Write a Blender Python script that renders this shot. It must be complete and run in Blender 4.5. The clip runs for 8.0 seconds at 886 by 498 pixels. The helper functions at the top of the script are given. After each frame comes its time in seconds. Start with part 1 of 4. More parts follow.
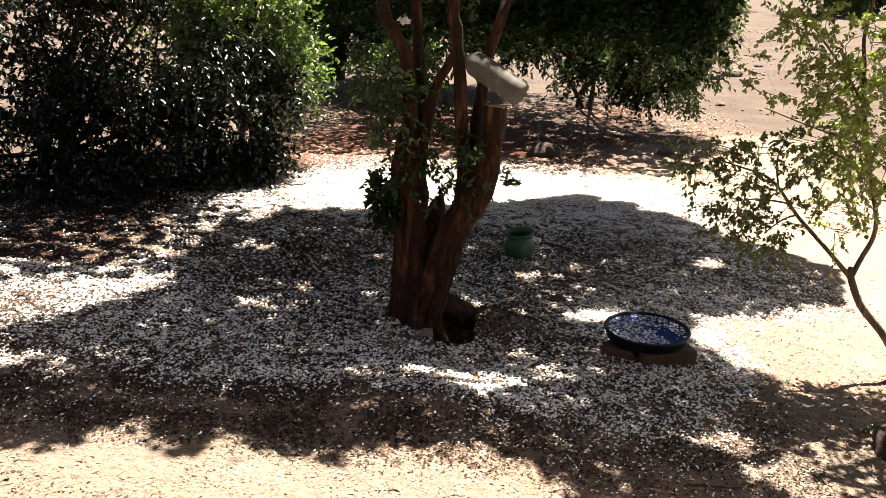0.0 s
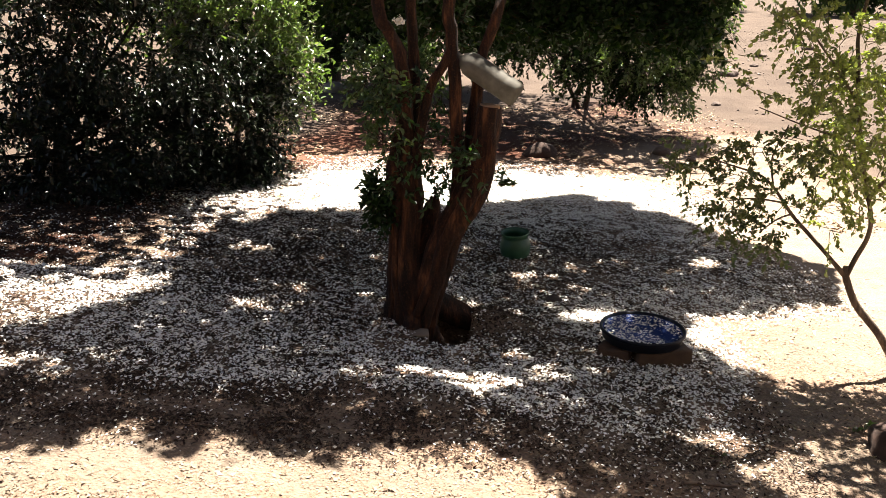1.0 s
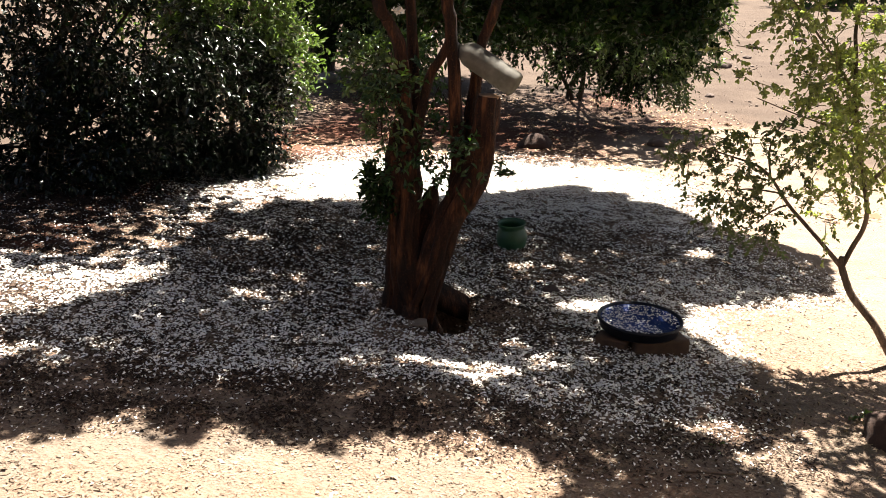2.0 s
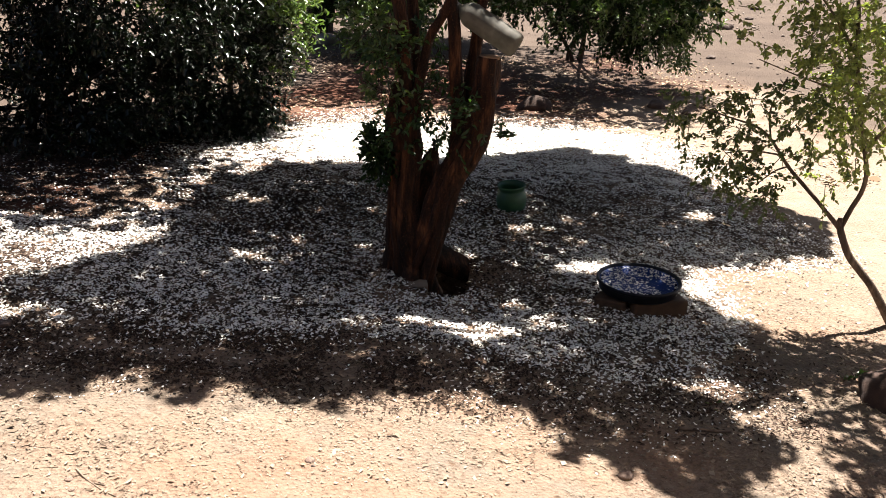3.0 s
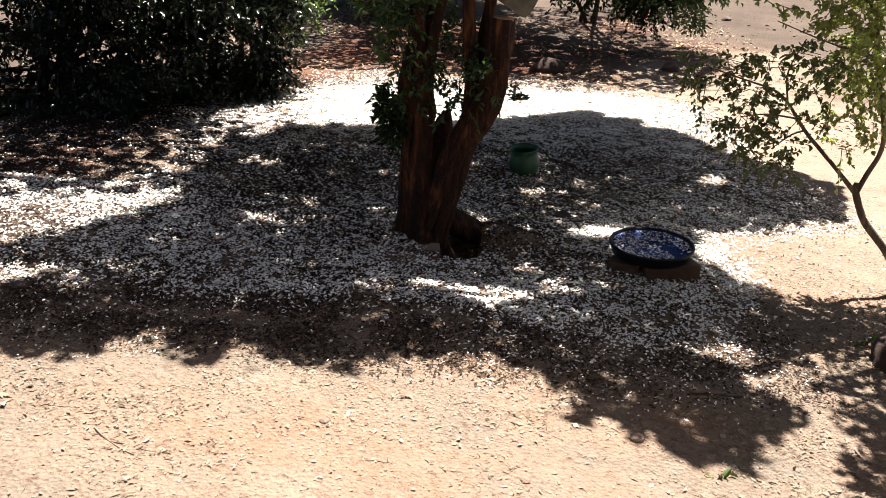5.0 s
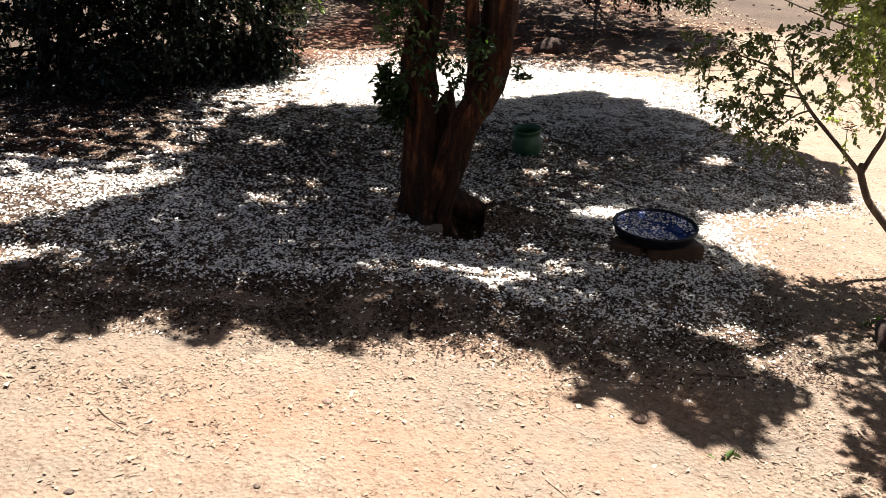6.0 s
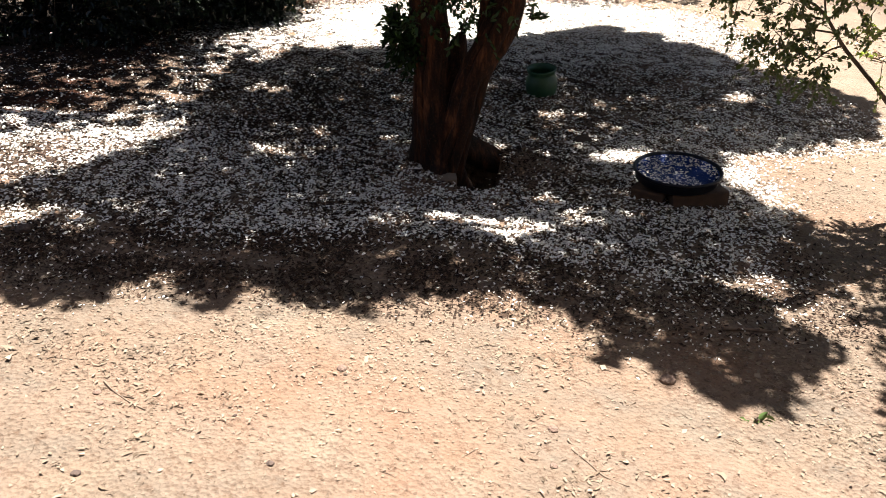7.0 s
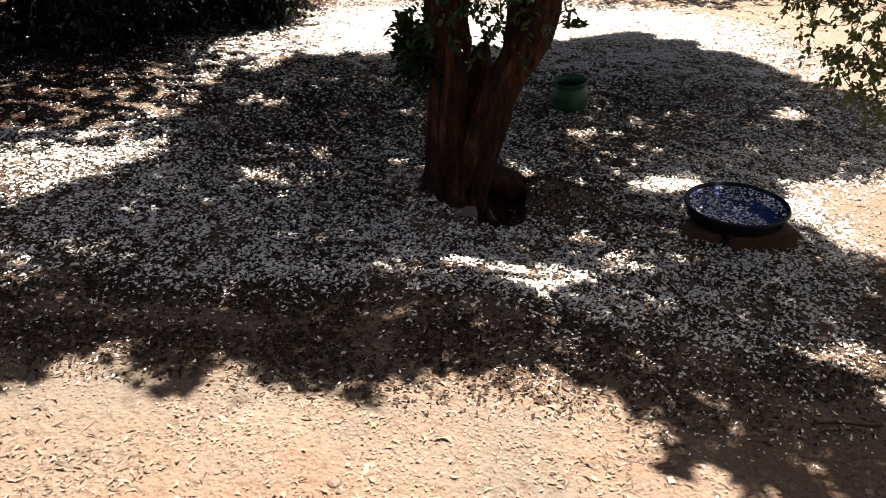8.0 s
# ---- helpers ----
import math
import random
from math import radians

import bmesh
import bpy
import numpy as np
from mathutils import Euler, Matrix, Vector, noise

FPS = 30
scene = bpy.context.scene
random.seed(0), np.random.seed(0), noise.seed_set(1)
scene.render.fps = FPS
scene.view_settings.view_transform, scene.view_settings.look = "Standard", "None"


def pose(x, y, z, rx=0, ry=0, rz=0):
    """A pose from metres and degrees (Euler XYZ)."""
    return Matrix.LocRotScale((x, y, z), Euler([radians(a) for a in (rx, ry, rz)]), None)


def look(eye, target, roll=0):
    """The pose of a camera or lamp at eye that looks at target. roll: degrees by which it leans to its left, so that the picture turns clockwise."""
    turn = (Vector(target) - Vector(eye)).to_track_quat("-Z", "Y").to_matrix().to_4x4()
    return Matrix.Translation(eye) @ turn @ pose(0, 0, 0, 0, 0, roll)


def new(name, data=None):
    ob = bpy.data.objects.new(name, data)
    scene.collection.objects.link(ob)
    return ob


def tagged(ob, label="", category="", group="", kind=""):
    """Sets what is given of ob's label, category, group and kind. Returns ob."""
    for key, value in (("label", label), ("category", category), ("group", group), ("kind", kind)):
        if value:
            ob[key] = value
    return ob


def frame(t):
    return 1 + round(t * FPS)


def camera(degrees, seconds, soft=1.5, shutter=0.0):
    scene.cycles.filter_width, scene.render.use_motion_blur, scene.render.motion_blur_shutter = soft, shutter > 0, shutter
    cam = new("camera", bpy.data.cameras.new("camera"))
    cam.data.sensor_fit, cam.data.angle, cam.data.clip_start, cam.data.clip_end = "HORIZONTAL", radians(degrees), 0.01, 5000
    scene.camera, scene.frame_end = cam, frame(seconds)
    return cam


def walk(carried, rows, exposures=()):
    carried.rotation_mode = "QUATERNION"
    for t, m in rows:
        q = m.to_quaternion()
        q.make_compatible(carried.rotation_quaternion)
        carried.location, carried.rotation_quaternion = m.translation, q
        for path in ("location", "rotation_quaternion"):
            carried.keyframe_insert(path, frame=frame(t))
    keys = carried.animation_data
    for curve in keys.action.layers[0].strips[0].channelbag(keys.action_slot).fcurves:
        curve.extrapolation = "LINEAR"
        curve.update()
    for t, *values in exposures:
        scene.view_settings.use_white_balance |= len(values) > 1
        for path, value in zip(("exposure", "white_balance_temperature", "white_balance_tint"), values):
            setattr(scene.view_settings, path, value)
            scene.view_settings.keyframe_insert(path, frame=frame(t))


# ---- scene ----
cam = camera(54.0, 8.0, soft=0.7)
PATH = [  # seconds, eye, target, roll
    (0, (0.124, 0.115, 1.334), (0.066, 2.016, 0.717), 0.41),
    (0.5, (0.125, 0.115, 1.334), (0.073, 2.017, 0.717), 0.37),
    (1, (0.131, 0.116, 1.333), (0.080, 2.018, 0.717), 0.30),
    (1.5, (0.114, 0.111, 1.331), (0.074, 2.013, 0.714), 0.40),
    (3, (0.094, 0.087, 1.327), (0.066, 1.955, 0.613), 0.60),
    (3.5, (0.094, 0.075, 1.335), (0.062, 1.929, 0.587), 0.59),
    (4, (0.089, 0.074, 1.333), (0.051, 1.919, 0.564), 0.62),
    (4.5, (0.084, 0.079, 1.330), (0.039, 1.920, 0.548), 0.60),
    (6, (0.080, 0.095, 1.320), (0.026, 1.913, 0.489), 0.53),
    (6.5, (0.074, 0.099, 1.319), (0.018, 1.892, 0.434), -0.07),
    (7, (0.062, 0.243, 1.319), (-0.017, 1.995, 0.358), -0.96),
    (7.5, (0.038, 0.532, 1.260), (-0.039, 2.303, 0.333), 1.72),
    (8, (0.005, 0.823, 1.197), (-0.095, 2.576, 0.239), -0.75),
]
walk(cam, [(t, look(e, a, r)) for t, e, a, r in PATH], exposures=[(0.0, 2.88, 6900, 10), (1.5, 2.88, 6900, 10), (3.0, 2.52, 6550, 10), (4.0, 2.45, 6500, 10), (6.0, 2.39, 6500, 10), (6.5, 2.34, 6500, 10), (8.0, 2.31, 6700, 10)])

# ---------------------------------------------------------------- light
TO_SUN = Vector((0.15, 0.38, 0.91)).normalized()
SUN_EL = math.asin(TO_SUN.z)
SUN_AZ = math.atan2(TO_SUN.x, TO_SUN.y)
world = bpy.data.worlds.new("sky")
scene.world = world
world.use_nodes = True
wn = world.node_tree.nodes
sky = wn.new("ShaderNodeTexSky")
sky.sky_type, sky.sun_disc = "NISHITA", False
sky.sun_elevation, sky.sun_rotation = SUN_EL, SUN_AZ
sky.altitude, sky.air_density, sky.dust_density, sky.ozone_density = 600, 0.7, 4.0, 0.3
world.node_tree.links.new(sky.outputs[0], wn["Background"].inputs[0])
wn["Background"].inputs[1].default_value = 0.0258
sun = new("sun", bpy.data.lights.new("sun", "SUN"))
sun.data.energy, sun.data.angle, sun.data.color = 5.0, radians(0.53), (1.0, 0.95, 0.888)
sun.matrix_world = look((0, 0, 0), -TO_SUN) @ Matrix.Identity(4)
sun.location = (0, 0, 20)


# ---------------------------------------------------------------- materials
def material(name):
    m = bpy.data.materials.new(name)
    m.use_nodes = True
    nt = m.node_tree
    return m, nt, nt.nodes["Principled BSDF"]


def node(nt, kind, links=(), **values):
    n = nt.nodes.new(kind)
    for k, v in values.items():
        n.inputs[k].default_value = v
    for k, src in links:
        nt.links.new(src, n.inputs[k])
    return n


def ramp(nt, src, *stops):
    r = nt.nodes.new("ShaderNodeValToRGB")
    while len(r.color_ramp.elements) < len(stops):
        r.color_ramp.elements.new(0.5)
    for e, (p, c) in zip(r.color_ramp.elements, stops):
        e.position, e.color = p, (*c, 1) if len(c) == 3 else c
    nt.links.new(src, r.inputs[0])
    return r.outputs[0]


def coords(nt, kind="Object"):
    return nt.nodes.new("ShaderNodeTexCoord").outputs[kind]


def noise_tex(nt, vec, scale, detail=4.0, rough=0.55):
    n = node(nt, "ShaderNodeTexNoise", [("Vector", vec)], Scale=scale, Detail=detail, Roughness=rough)
    return n.outputs["Fac"]


def mixc(nt, fac, a, b, blend="MIX"):
    m = nt.nodes.new("ShaderNodeMix")
    m.data_type, m.blend_type = "RGBA", blend
    for slot, v in ((0, fac), (6, a), (7, b)):
        if hasattr(v, "links"):
            nt.links.new(v, m.inputs[slot])
        else:
            m.inputs[slot].default_value = v if slot == 0 else (*v, 1)
    return m.outputs[2]


def bump(nt, bsdf, height, strength, distance):
    b = node(nt, "ShaderNodeBump", [("Height", height)], Strength=strength, Distance=distance)
    nt.links.new(b.outputs[0], bsdf.inputs["Normal"])


def mat_soil():
    m, nt, p = material("sandy red soil")
    v = coords(nt)
    big = noise_tex(nt, v, 1.5, 5, 0.6)
    mid = noise_tex(nt, v, 5.0, 5)
    fine = noise_tex(nt, v, 38.0, 8, 0.75)
    c = ramp(nt, big, (0.36, (0.182, 0.112, 0.076)), (0.48, (0.184, 0.130, 0.096)), (0.58, (0.146, 0.117, 0.091)))
    c = mixc(nt, ramp(nt, mid, (0.4, (0, 0, 0)), (0.75, (0.7, 0.7, 0.7))), c, (0.180, 0.119, 0.080))
    c = mixc(nt, ramp(nt, noise_tex(nt, v, 2.1, 6, 0.7), (0.52, (0, 0, 0)), (0.66, (0.8, 0.8, 0.8))), c, (0.203, 0.155, 0.114))
    grit = noise_tex(nt, v, 120.0, 6, 0.8)
    c = mixc(nt, ramp(nt, fine, (0.34, (1, 1, 1)), (0.48, (0, 0, 0))), c, (0.095, 0.060, 0.040))
    c = mixc(nt, ramp(nt, grit, (0.30, (1, 1, 1)), (0.44, (0, 0, 0))), c, (0.080, 0.052, 0.036))
    c = mixc(nt, ramp(nt, fine, (0.58, (0, 0, 0)), (0.70, (1, 1, 1))), c, (0.235, 0.182, 0.138))
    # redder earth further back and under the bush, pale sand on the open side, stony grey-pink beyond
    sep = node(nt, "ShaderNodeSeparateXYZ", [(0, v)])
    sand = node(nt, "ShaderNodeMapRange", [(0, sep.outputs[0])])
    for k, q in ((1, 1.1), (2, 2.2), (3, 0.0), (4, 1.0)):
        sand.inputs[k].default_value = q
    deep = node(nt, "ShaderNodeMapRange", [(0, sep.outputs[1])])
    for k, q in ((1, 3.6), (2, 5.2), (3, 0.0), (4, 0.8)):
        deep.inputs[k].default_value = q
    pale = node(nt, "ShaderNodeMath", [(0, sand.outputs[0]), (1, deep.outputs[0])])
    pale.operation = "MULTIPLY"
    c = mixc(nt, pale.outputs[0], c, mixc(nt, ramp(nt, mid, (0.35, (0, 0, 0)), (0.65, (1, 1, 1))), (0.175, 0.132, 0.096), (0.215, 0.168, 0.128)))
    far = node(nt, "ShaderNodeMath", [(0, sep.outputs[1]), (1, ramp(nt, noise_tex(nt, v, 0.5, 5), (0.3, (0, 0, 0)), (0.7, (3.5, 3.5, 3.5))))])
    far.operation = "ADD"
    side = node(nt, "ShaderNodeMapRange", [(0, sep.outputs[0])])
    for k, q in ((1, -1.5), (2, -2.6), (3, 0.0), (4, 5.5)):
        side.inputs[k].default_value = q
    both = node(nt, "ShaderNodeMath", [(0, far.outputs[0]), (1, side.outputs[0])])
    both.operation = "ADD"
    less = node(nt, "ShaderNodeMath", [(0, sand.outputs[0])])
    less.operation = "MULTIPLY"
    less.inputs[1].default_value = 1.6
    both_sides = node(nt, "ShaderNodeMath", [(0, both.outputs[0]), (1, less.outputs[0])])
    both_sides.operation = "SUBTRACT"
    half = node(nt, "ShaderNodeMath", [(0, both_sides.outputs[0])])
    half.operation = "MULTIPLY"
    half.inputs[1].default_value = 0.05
    # The red is also darkened, putting the back trees' shade into the soil.
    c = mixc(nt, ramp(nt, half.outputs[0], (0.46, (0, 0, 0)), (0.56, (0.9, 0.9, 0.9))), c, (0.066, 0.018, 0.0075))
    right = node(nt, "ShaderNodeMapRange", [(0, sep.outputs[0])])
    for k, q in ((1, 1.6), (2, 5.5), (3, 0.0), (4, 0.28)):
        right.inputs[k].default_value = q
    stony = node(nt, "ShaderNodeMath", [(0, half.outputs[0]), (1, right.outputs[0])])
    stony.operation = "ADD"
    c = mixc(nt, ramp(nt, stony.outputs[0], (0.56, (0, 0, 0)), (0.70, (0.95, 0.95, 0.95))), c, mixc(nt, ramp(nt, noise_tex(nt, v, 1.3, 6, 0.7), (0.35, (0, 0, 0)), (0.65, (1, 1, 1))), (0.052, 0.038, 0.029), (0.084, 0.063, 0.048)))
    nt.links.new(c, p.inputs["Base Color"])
    p.inputs["Roughness"].default_value = 0.95
    p.inputs["Specular IOR Level"].default_value = 0.15
    crumb = node(nt, "ShaderNodeTexVoronoi", [("Vector", v)], Scale=70.0)
    h = mixc(nt, 0.35, mixc(nt, 0.6, mid, fine), crumb.outputs["Distance"])
    bump(nt, p, h, 1.0, 0.03)
    return m


def mat_leaf(name, dark, light, yellow, gloss=0.38, through_light=0.35, spec=0.5):
    m, nt, p = material(name)
    rnd = nt.nodes.new("ShaderNodeNewGeometry").outputs["Random Per Island"]
    c = ramp(nt, rnd, (0.0, dark), (0.6, light), (0.93, light), (1.0, yellow))
    grain = noise_tex(nt, coords(nt), 40.0, 3)
    c = mixc(nt, 0.35, c, ramp(nt, grain, (0.3, dark), (0.7, light)))
    nt.links.new(c, p.inputs["Base Color"])
    p.inputs["Roughness"].default_value = gloss
    p.inputs["Specular IOR Level"].default_value = spec
    tr = node(nt, "ShaderNodeBsdfTranslucent")
    glow = mixc(nt, 1.0, c, (1.3, 1.35, 0.6), "MULTIPLY")
    nt.links.new(glow, tr.inputs["Color"])
    mx = node(nt, "ShaderNodeMixShader", [(1, p.outputs[0]), (2, tr.outputs[0])], Fac=through_light)
    nt.links.new(mx.outputs[0], nt.nodes["Material Output"].inputs[0])
    return m


def mat_bark(name, dark, mid_c, light):
    m, nt, p = material(name)
    v = coords(nt)
    mp = node(nt, "ShaderNodeMapping", [("Vector", v)])
    mp.inputs["Scale"].default_value = (1, 1, 0.16)
    streak = noise_tex(nt, mp.outputs[0], 38.0, 5, 0.65)
    patch = noise_tex(nt, mp.outputs[0], 11.0, 3)
    fine = noise_tex(nt, v, 140.0, 3, 0.7)
    c = ramp(nt, streak, (0.36, dark), (0.52, mid_c), (0.68, light))
    c = mixc(nt, ramp(nt, patch, (0.45, (0, 0, 0)), (0.65, (1, 1, 1))), c, dark)
    c = mixc(nt, ramp(nt, fine, (0.55, (0, 0, 0)), (0.75, (0.6, 0.6, 0.6))), c, light)
    nt.links.new(c, p.inputs["Base Color"])
    p.inputs["Roughness"].default_value = 0.85
    p.inputs["Specular IOR Level"].default_value = 0.25
    bump(nt, p, mixc(nt, 0.3, streak, fine), 1.0, 0.022)
    return m


def mat_plain(name, a, b, scale, rough, relief=0.0, metal=0.0, spec=0.5):
    m, nt, p = material(name)
    v = coords(nt)
    n1, n2 = noise_tex(nt, v, scale, 5), noise_tex(nt, v, scale * 9, 3, 0.7)
    c = mixc(nt, ramp(nt, n1, (0.35, (0, 0, 0)), (0.65, (1, 1, 1))), a, b)
    c = mixc(nt, ramp(nt, n2, (0.55, (0, 0, 0)), (0.8, (0.5, 0.5, 0.5))), c, tuple(0.55 * q for q in a))
    nt.links.new(c, p.inputs["Base Color"])
    p.inputs["Roughness"].default_value, p.inputs["Metallic"].default_value = rough, metal
    p.inputs["Specular IOR Level"].default_value = spec
    if relief:
        bump(nt, p, mixc(nt, 0.5, n1, n2), 0.8, relief)
    return m


def mat_island(name, *colours, rough=0.8, through_light=0.0, dirt=0.4):
    """Colour chosen piece by piece within one joined mesh."""
    m, nt, p = material(name)
    rnd = nt.nodes.new("ShaderNodeNewGeometry").outputs["Random Per Island"]
    k = len(colours) - 1
    c = ramp(nt, rnd, *[(i / k, q) for i, q in enumerate(colours)])
    g = noise_tex(nt, coords(nt), 120.0, 2)
    c = mixc(nt, ramp(nt, g, (0.4, (0, 0, 0)), (0.8, (dirt, dirt, dirt))), c, tuple(0.5 * q for q in colours[0]))
    nt.links.new(c, p.inputs["Base Color"])
    p.inputs["Roughness"].default_value = rough
    p.inputs["Specular IOR Level"].default_value = 0.25
    if through_light:
        tr = node(nt, "ShaderNodeBsdfTranslucent")
        nt.links.new(c, tr.inputs["Color"])
        mx = node(nt, "ShaderNodeMixShader", [(1, p.outputs[0]), (2, tr.outputs[0])], Fac=through_light)
        nt.links.new(mx.outputs[0], nt.nodes["Material Output"].inputs[0])
    return m


SOIL = mat_soil()
LEAF_TREE = mat_leaf("tree leaf", (0.014, 0.036, 0.010), (0.030, 0.070, 0.016), (0.11, 0.15, 0.035))
# LEAF_BUSH carries the large bush's shaded face, LEAF_GREEN its sunlit flank.
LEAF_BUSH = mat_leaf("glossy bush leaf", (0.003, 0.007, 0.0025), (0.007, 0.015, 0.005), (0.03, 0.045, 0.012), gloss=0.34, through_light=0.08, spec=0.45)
# Near-black leaf colour that carries the shade inside the crowns.
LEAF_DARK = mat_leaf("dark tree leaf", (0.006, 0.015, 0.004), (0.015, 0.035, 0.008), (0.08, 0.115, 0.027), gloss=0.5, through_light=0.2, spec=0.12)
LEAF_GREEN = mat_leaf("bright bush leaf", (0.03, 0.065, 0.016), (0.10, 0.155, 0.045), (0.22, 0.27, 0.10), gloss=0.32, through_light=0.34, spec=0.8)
LEAF_SAPLING = mat_leaf("sapling leaf", (0.075, 0.105, 0.025), (0.34, 0.40, 0.115), (0.50, 0.52, 0.21), gloss=0.36, through_light=0.30, spec=0.9)
# Darker copy of the sapling leaf, with shade in its colour.
LEAF_SHADED = mat_leaf("shaded sapling leaf", (0.05, 0.07, 0.018), (0.12, 0.155, 0.04), (0.26, 0.29, 0.09), gloss=0.36, through_light=0.22, spec=0.7)
LEAF_FAR = mat_leaf("far shrub leaf", (0.03, 0.06, 0.02), (0.06, 0.11, 0.03), (0.14, 0.16, 0.05), gloss=0.5)
BARK = mat_bark("red-brown flaking bark", (0.007, 0.003, 0.0016), (0.030, 0.0108, 0.0050), (0.130, 0.052, 0.021))
BARK_GREY = mat_bark("grey-brown bark", (0.06, 0.045, 0.035), (0.15, 0.11, 0.08), (0.26, 0.20, 0.15))
BARK_DARK = mat_bark("dark bush bark", (0.02, 0.015, 0.012), (0.05, 0.038, 0.028), (0.10, 0.08, 0.06))
TWIG_GREEN = mat_plain("green twig", (0.14, 0.13, 0.06), (0.20, 0.18, 0.09), 30.0, 0.7)
DRY_STICK = mat_plain("dry grey-brown stick", (0.093, 0.062, 0.043), (0.161, 0.118, 0.084), 40.0, 0.9, 0.002)
WOOD_CUT = mat_plain("weathered sawn wood", (0.26, 0.15, 0.08), (0.36, 0.22, 0.12), 30.0, 0.8, 0.003)
PETAL = mat_island("dry white petals", (0.74, 0.71, 0.63), (0.90, 0.885, 0.85), (0.88, 0.865, 0.83), (0.70, 0.65, 0.55), rough=0.6, through_light=0.25, dirt=0.1)
LITTER = mat_island("dry leaf litter", (0.140, 0.100, 0.070), (0.185, 0.138, 0.098), (0.25, 0.20, 0.15), (0.21, 0.158, 0.114), (0.155, 0.110, 0.076), rough=0.85, dirt=0.2)
DRY_LEAF = mat_island("bleached fallen leaves", (0.20, 0.12, 0.07), (0.30, 0.21, 0.13), (0.40, 0.31, 0.21), (0.16, 0.085, 0.045), rough=0.85, dirt=0.2)
CURLED = mat_island("bleached curled leaves", (0.075, 0.052, 0.034), (0.21, 0.16, 0.115), (0.10, 0.07, 0.046), (0.24, 0.19, 0.14), (0.07, 0.048, 0.03), rough=0.85, dirt=0.2)
# Leaf bits kept near black so they also deepen the tree's shade.
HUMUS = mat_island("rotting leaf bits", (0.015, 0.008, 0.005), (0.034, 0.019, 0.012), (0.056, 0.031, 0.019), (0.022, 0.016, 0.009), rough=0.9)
CRUMB = mat_island("dry soil crumbs", (0.118, 0.079, 0.056), (0.165, 0.117, 0.083), (0.22, 0.175, 0.135), (0.14, 0.096, 0.068), rough=0.95)
TWIG = mat_island("dry twigs", (0.074, 0.050, 0.034), (0.136, 0.099, 0.068), (0.186, 0.143, 0.105), rough=0.9)
GRAVEL = mat_island("small stones", (0.075, 0.055, 0.043), (0.125, 0.096, 0.078), (0.19, 0.155, 0.128), rough=0.9)
ROCK = mat_plain("brown stone", (0.105, 0.062, 0.046), (0.186, 0.130, 0.099), 9.0, 0.9, 0.02)
ROCK_DARK = mat_plain("dark brown stone", (0.043, 0.028, 0.022), (0.081, 0.053, 0.040), 9.0, 0.9, 0.02)
ROCK_GREY = mat_plain("grey stone", (0.149, 0.136, 0.124), (0.223, 0.205, 0.186), 9.0, 0.9, 0.02)
CLAY = mat_plain("brown clay brick", (0.046, 0.026, 0.014), (0.080, 0.046, 0.025), 16.0, 0.9, 0.006)
CEMENT = mat_plain("pale cement brick", (0.12, 0.088, 0.063), (0.17, 0.13, 0.10), 20.0, 0.9, 0.006)
TUB_BLACK = mat_plain("black plastic", (0.004, 0.005, 0.009), (0.009, 0.010, 0.016), 14.0, 0.5, 0.001, spec=0.2)
TUB_BLUE = mat_plain("blue plastic", (0.009, 0.027, 0.125), (0.015, 0.042, 0.19), 12.0, 0.6, spec=0.2)
POT_GREEN = mat_plain("faded green plastic", (0.010, 0.047, 0.019), (0.018, 0.074, 0.031), 10.0, 0.5, 0.001)
PLASTER = mat_plain("pale plaster", (0.50, 0.45, 0.38), (0.58, 0.53, 0.46), 3.0, 0.9, 0.004)
SOIL_DARK = mat_plain("dark soil", (0.028, 0.014, 0.009), (0.055, 0.028, 0.018), 25.0, 0.9, 0.01)


def mat_water():
    m, nt, p = material("shallow water")
    p.inputs["Base Color"].default_value = (0.85, 0.92, 1.0, 1)
    p.inputs["Roughness"].default_value, p.inputs["IOR"].default_value = 0.05, 1.03
    p.inputs["Transmission Weight"].default_value = 1.0
    bump(nt, p, noise_tex(nt, coords(nt), 14.0, 2), 0.15, 0.004)
    return m


def mat_bottle():
    m, nt, p = material("milky clear plastic")
    g = noise_tex(nt, coords(nt), 22.0, 4)
    c = ramp(nt, g, (0.35, (0.15, 0.14, 0.115)), (0.7, (0.25, 0.235, 0.20)))
    nt.links.new(c, p.inputs["Base Color"])
    nt.links.new(ramp(nt, g, (0.3, (0.6, 0.6, 0.6)), (0.7, (0.75, 0.75, 0.75))), p.inputs["Roughness"])
    p.inputs["Transmission Weight"].default_value, p.inputs["IOR"].default_value = 0.2, 1.3
    tr = node(nt, "ShaderNodeBsdfTranslucent", [("Color", c)])
    mx = node(nt, "ShaderNodeMixShader", [(1, p.outputs[0]), (2, tr.outputs[0])], Fac=0.5)
    nt.links.new(mx.outputs[0], nt.nodes["Material Output"].inputs[0])
    return m


WATER, BOTTLE = mat_water(), mat_bottle()
STRING = mat_plain("grey plastic", (0.20, 0.19, 0.18), (0.30, 0.29, 0.27), 40.0, 0.5)


# ---------------------------------------------------------------- helpers
def part(name, data, mat, parent=None, label="", smooth=True):
    """Links a bmesh, a mesh or (verts, faces) as one mesh object under a thing or part."""
    if isinstance(data, bmesh.types.BMesh):
        me = bpy.data.meshes.new(name)
        data.to_mesh(me)
        data.free()
    elif isinstance(data, tuple):
        me = mesh_of(name, *data)
    else:
        me = data
    if mat and not me.materials:
        me.materials.append(mat)
    if smooth:
        me.polygons.foreach_set("use_smooth", [True] * len(me.polygons))
    ob = new(name, me)
    if parent:
        ob.parent = parent
    return tagged(ob, label)


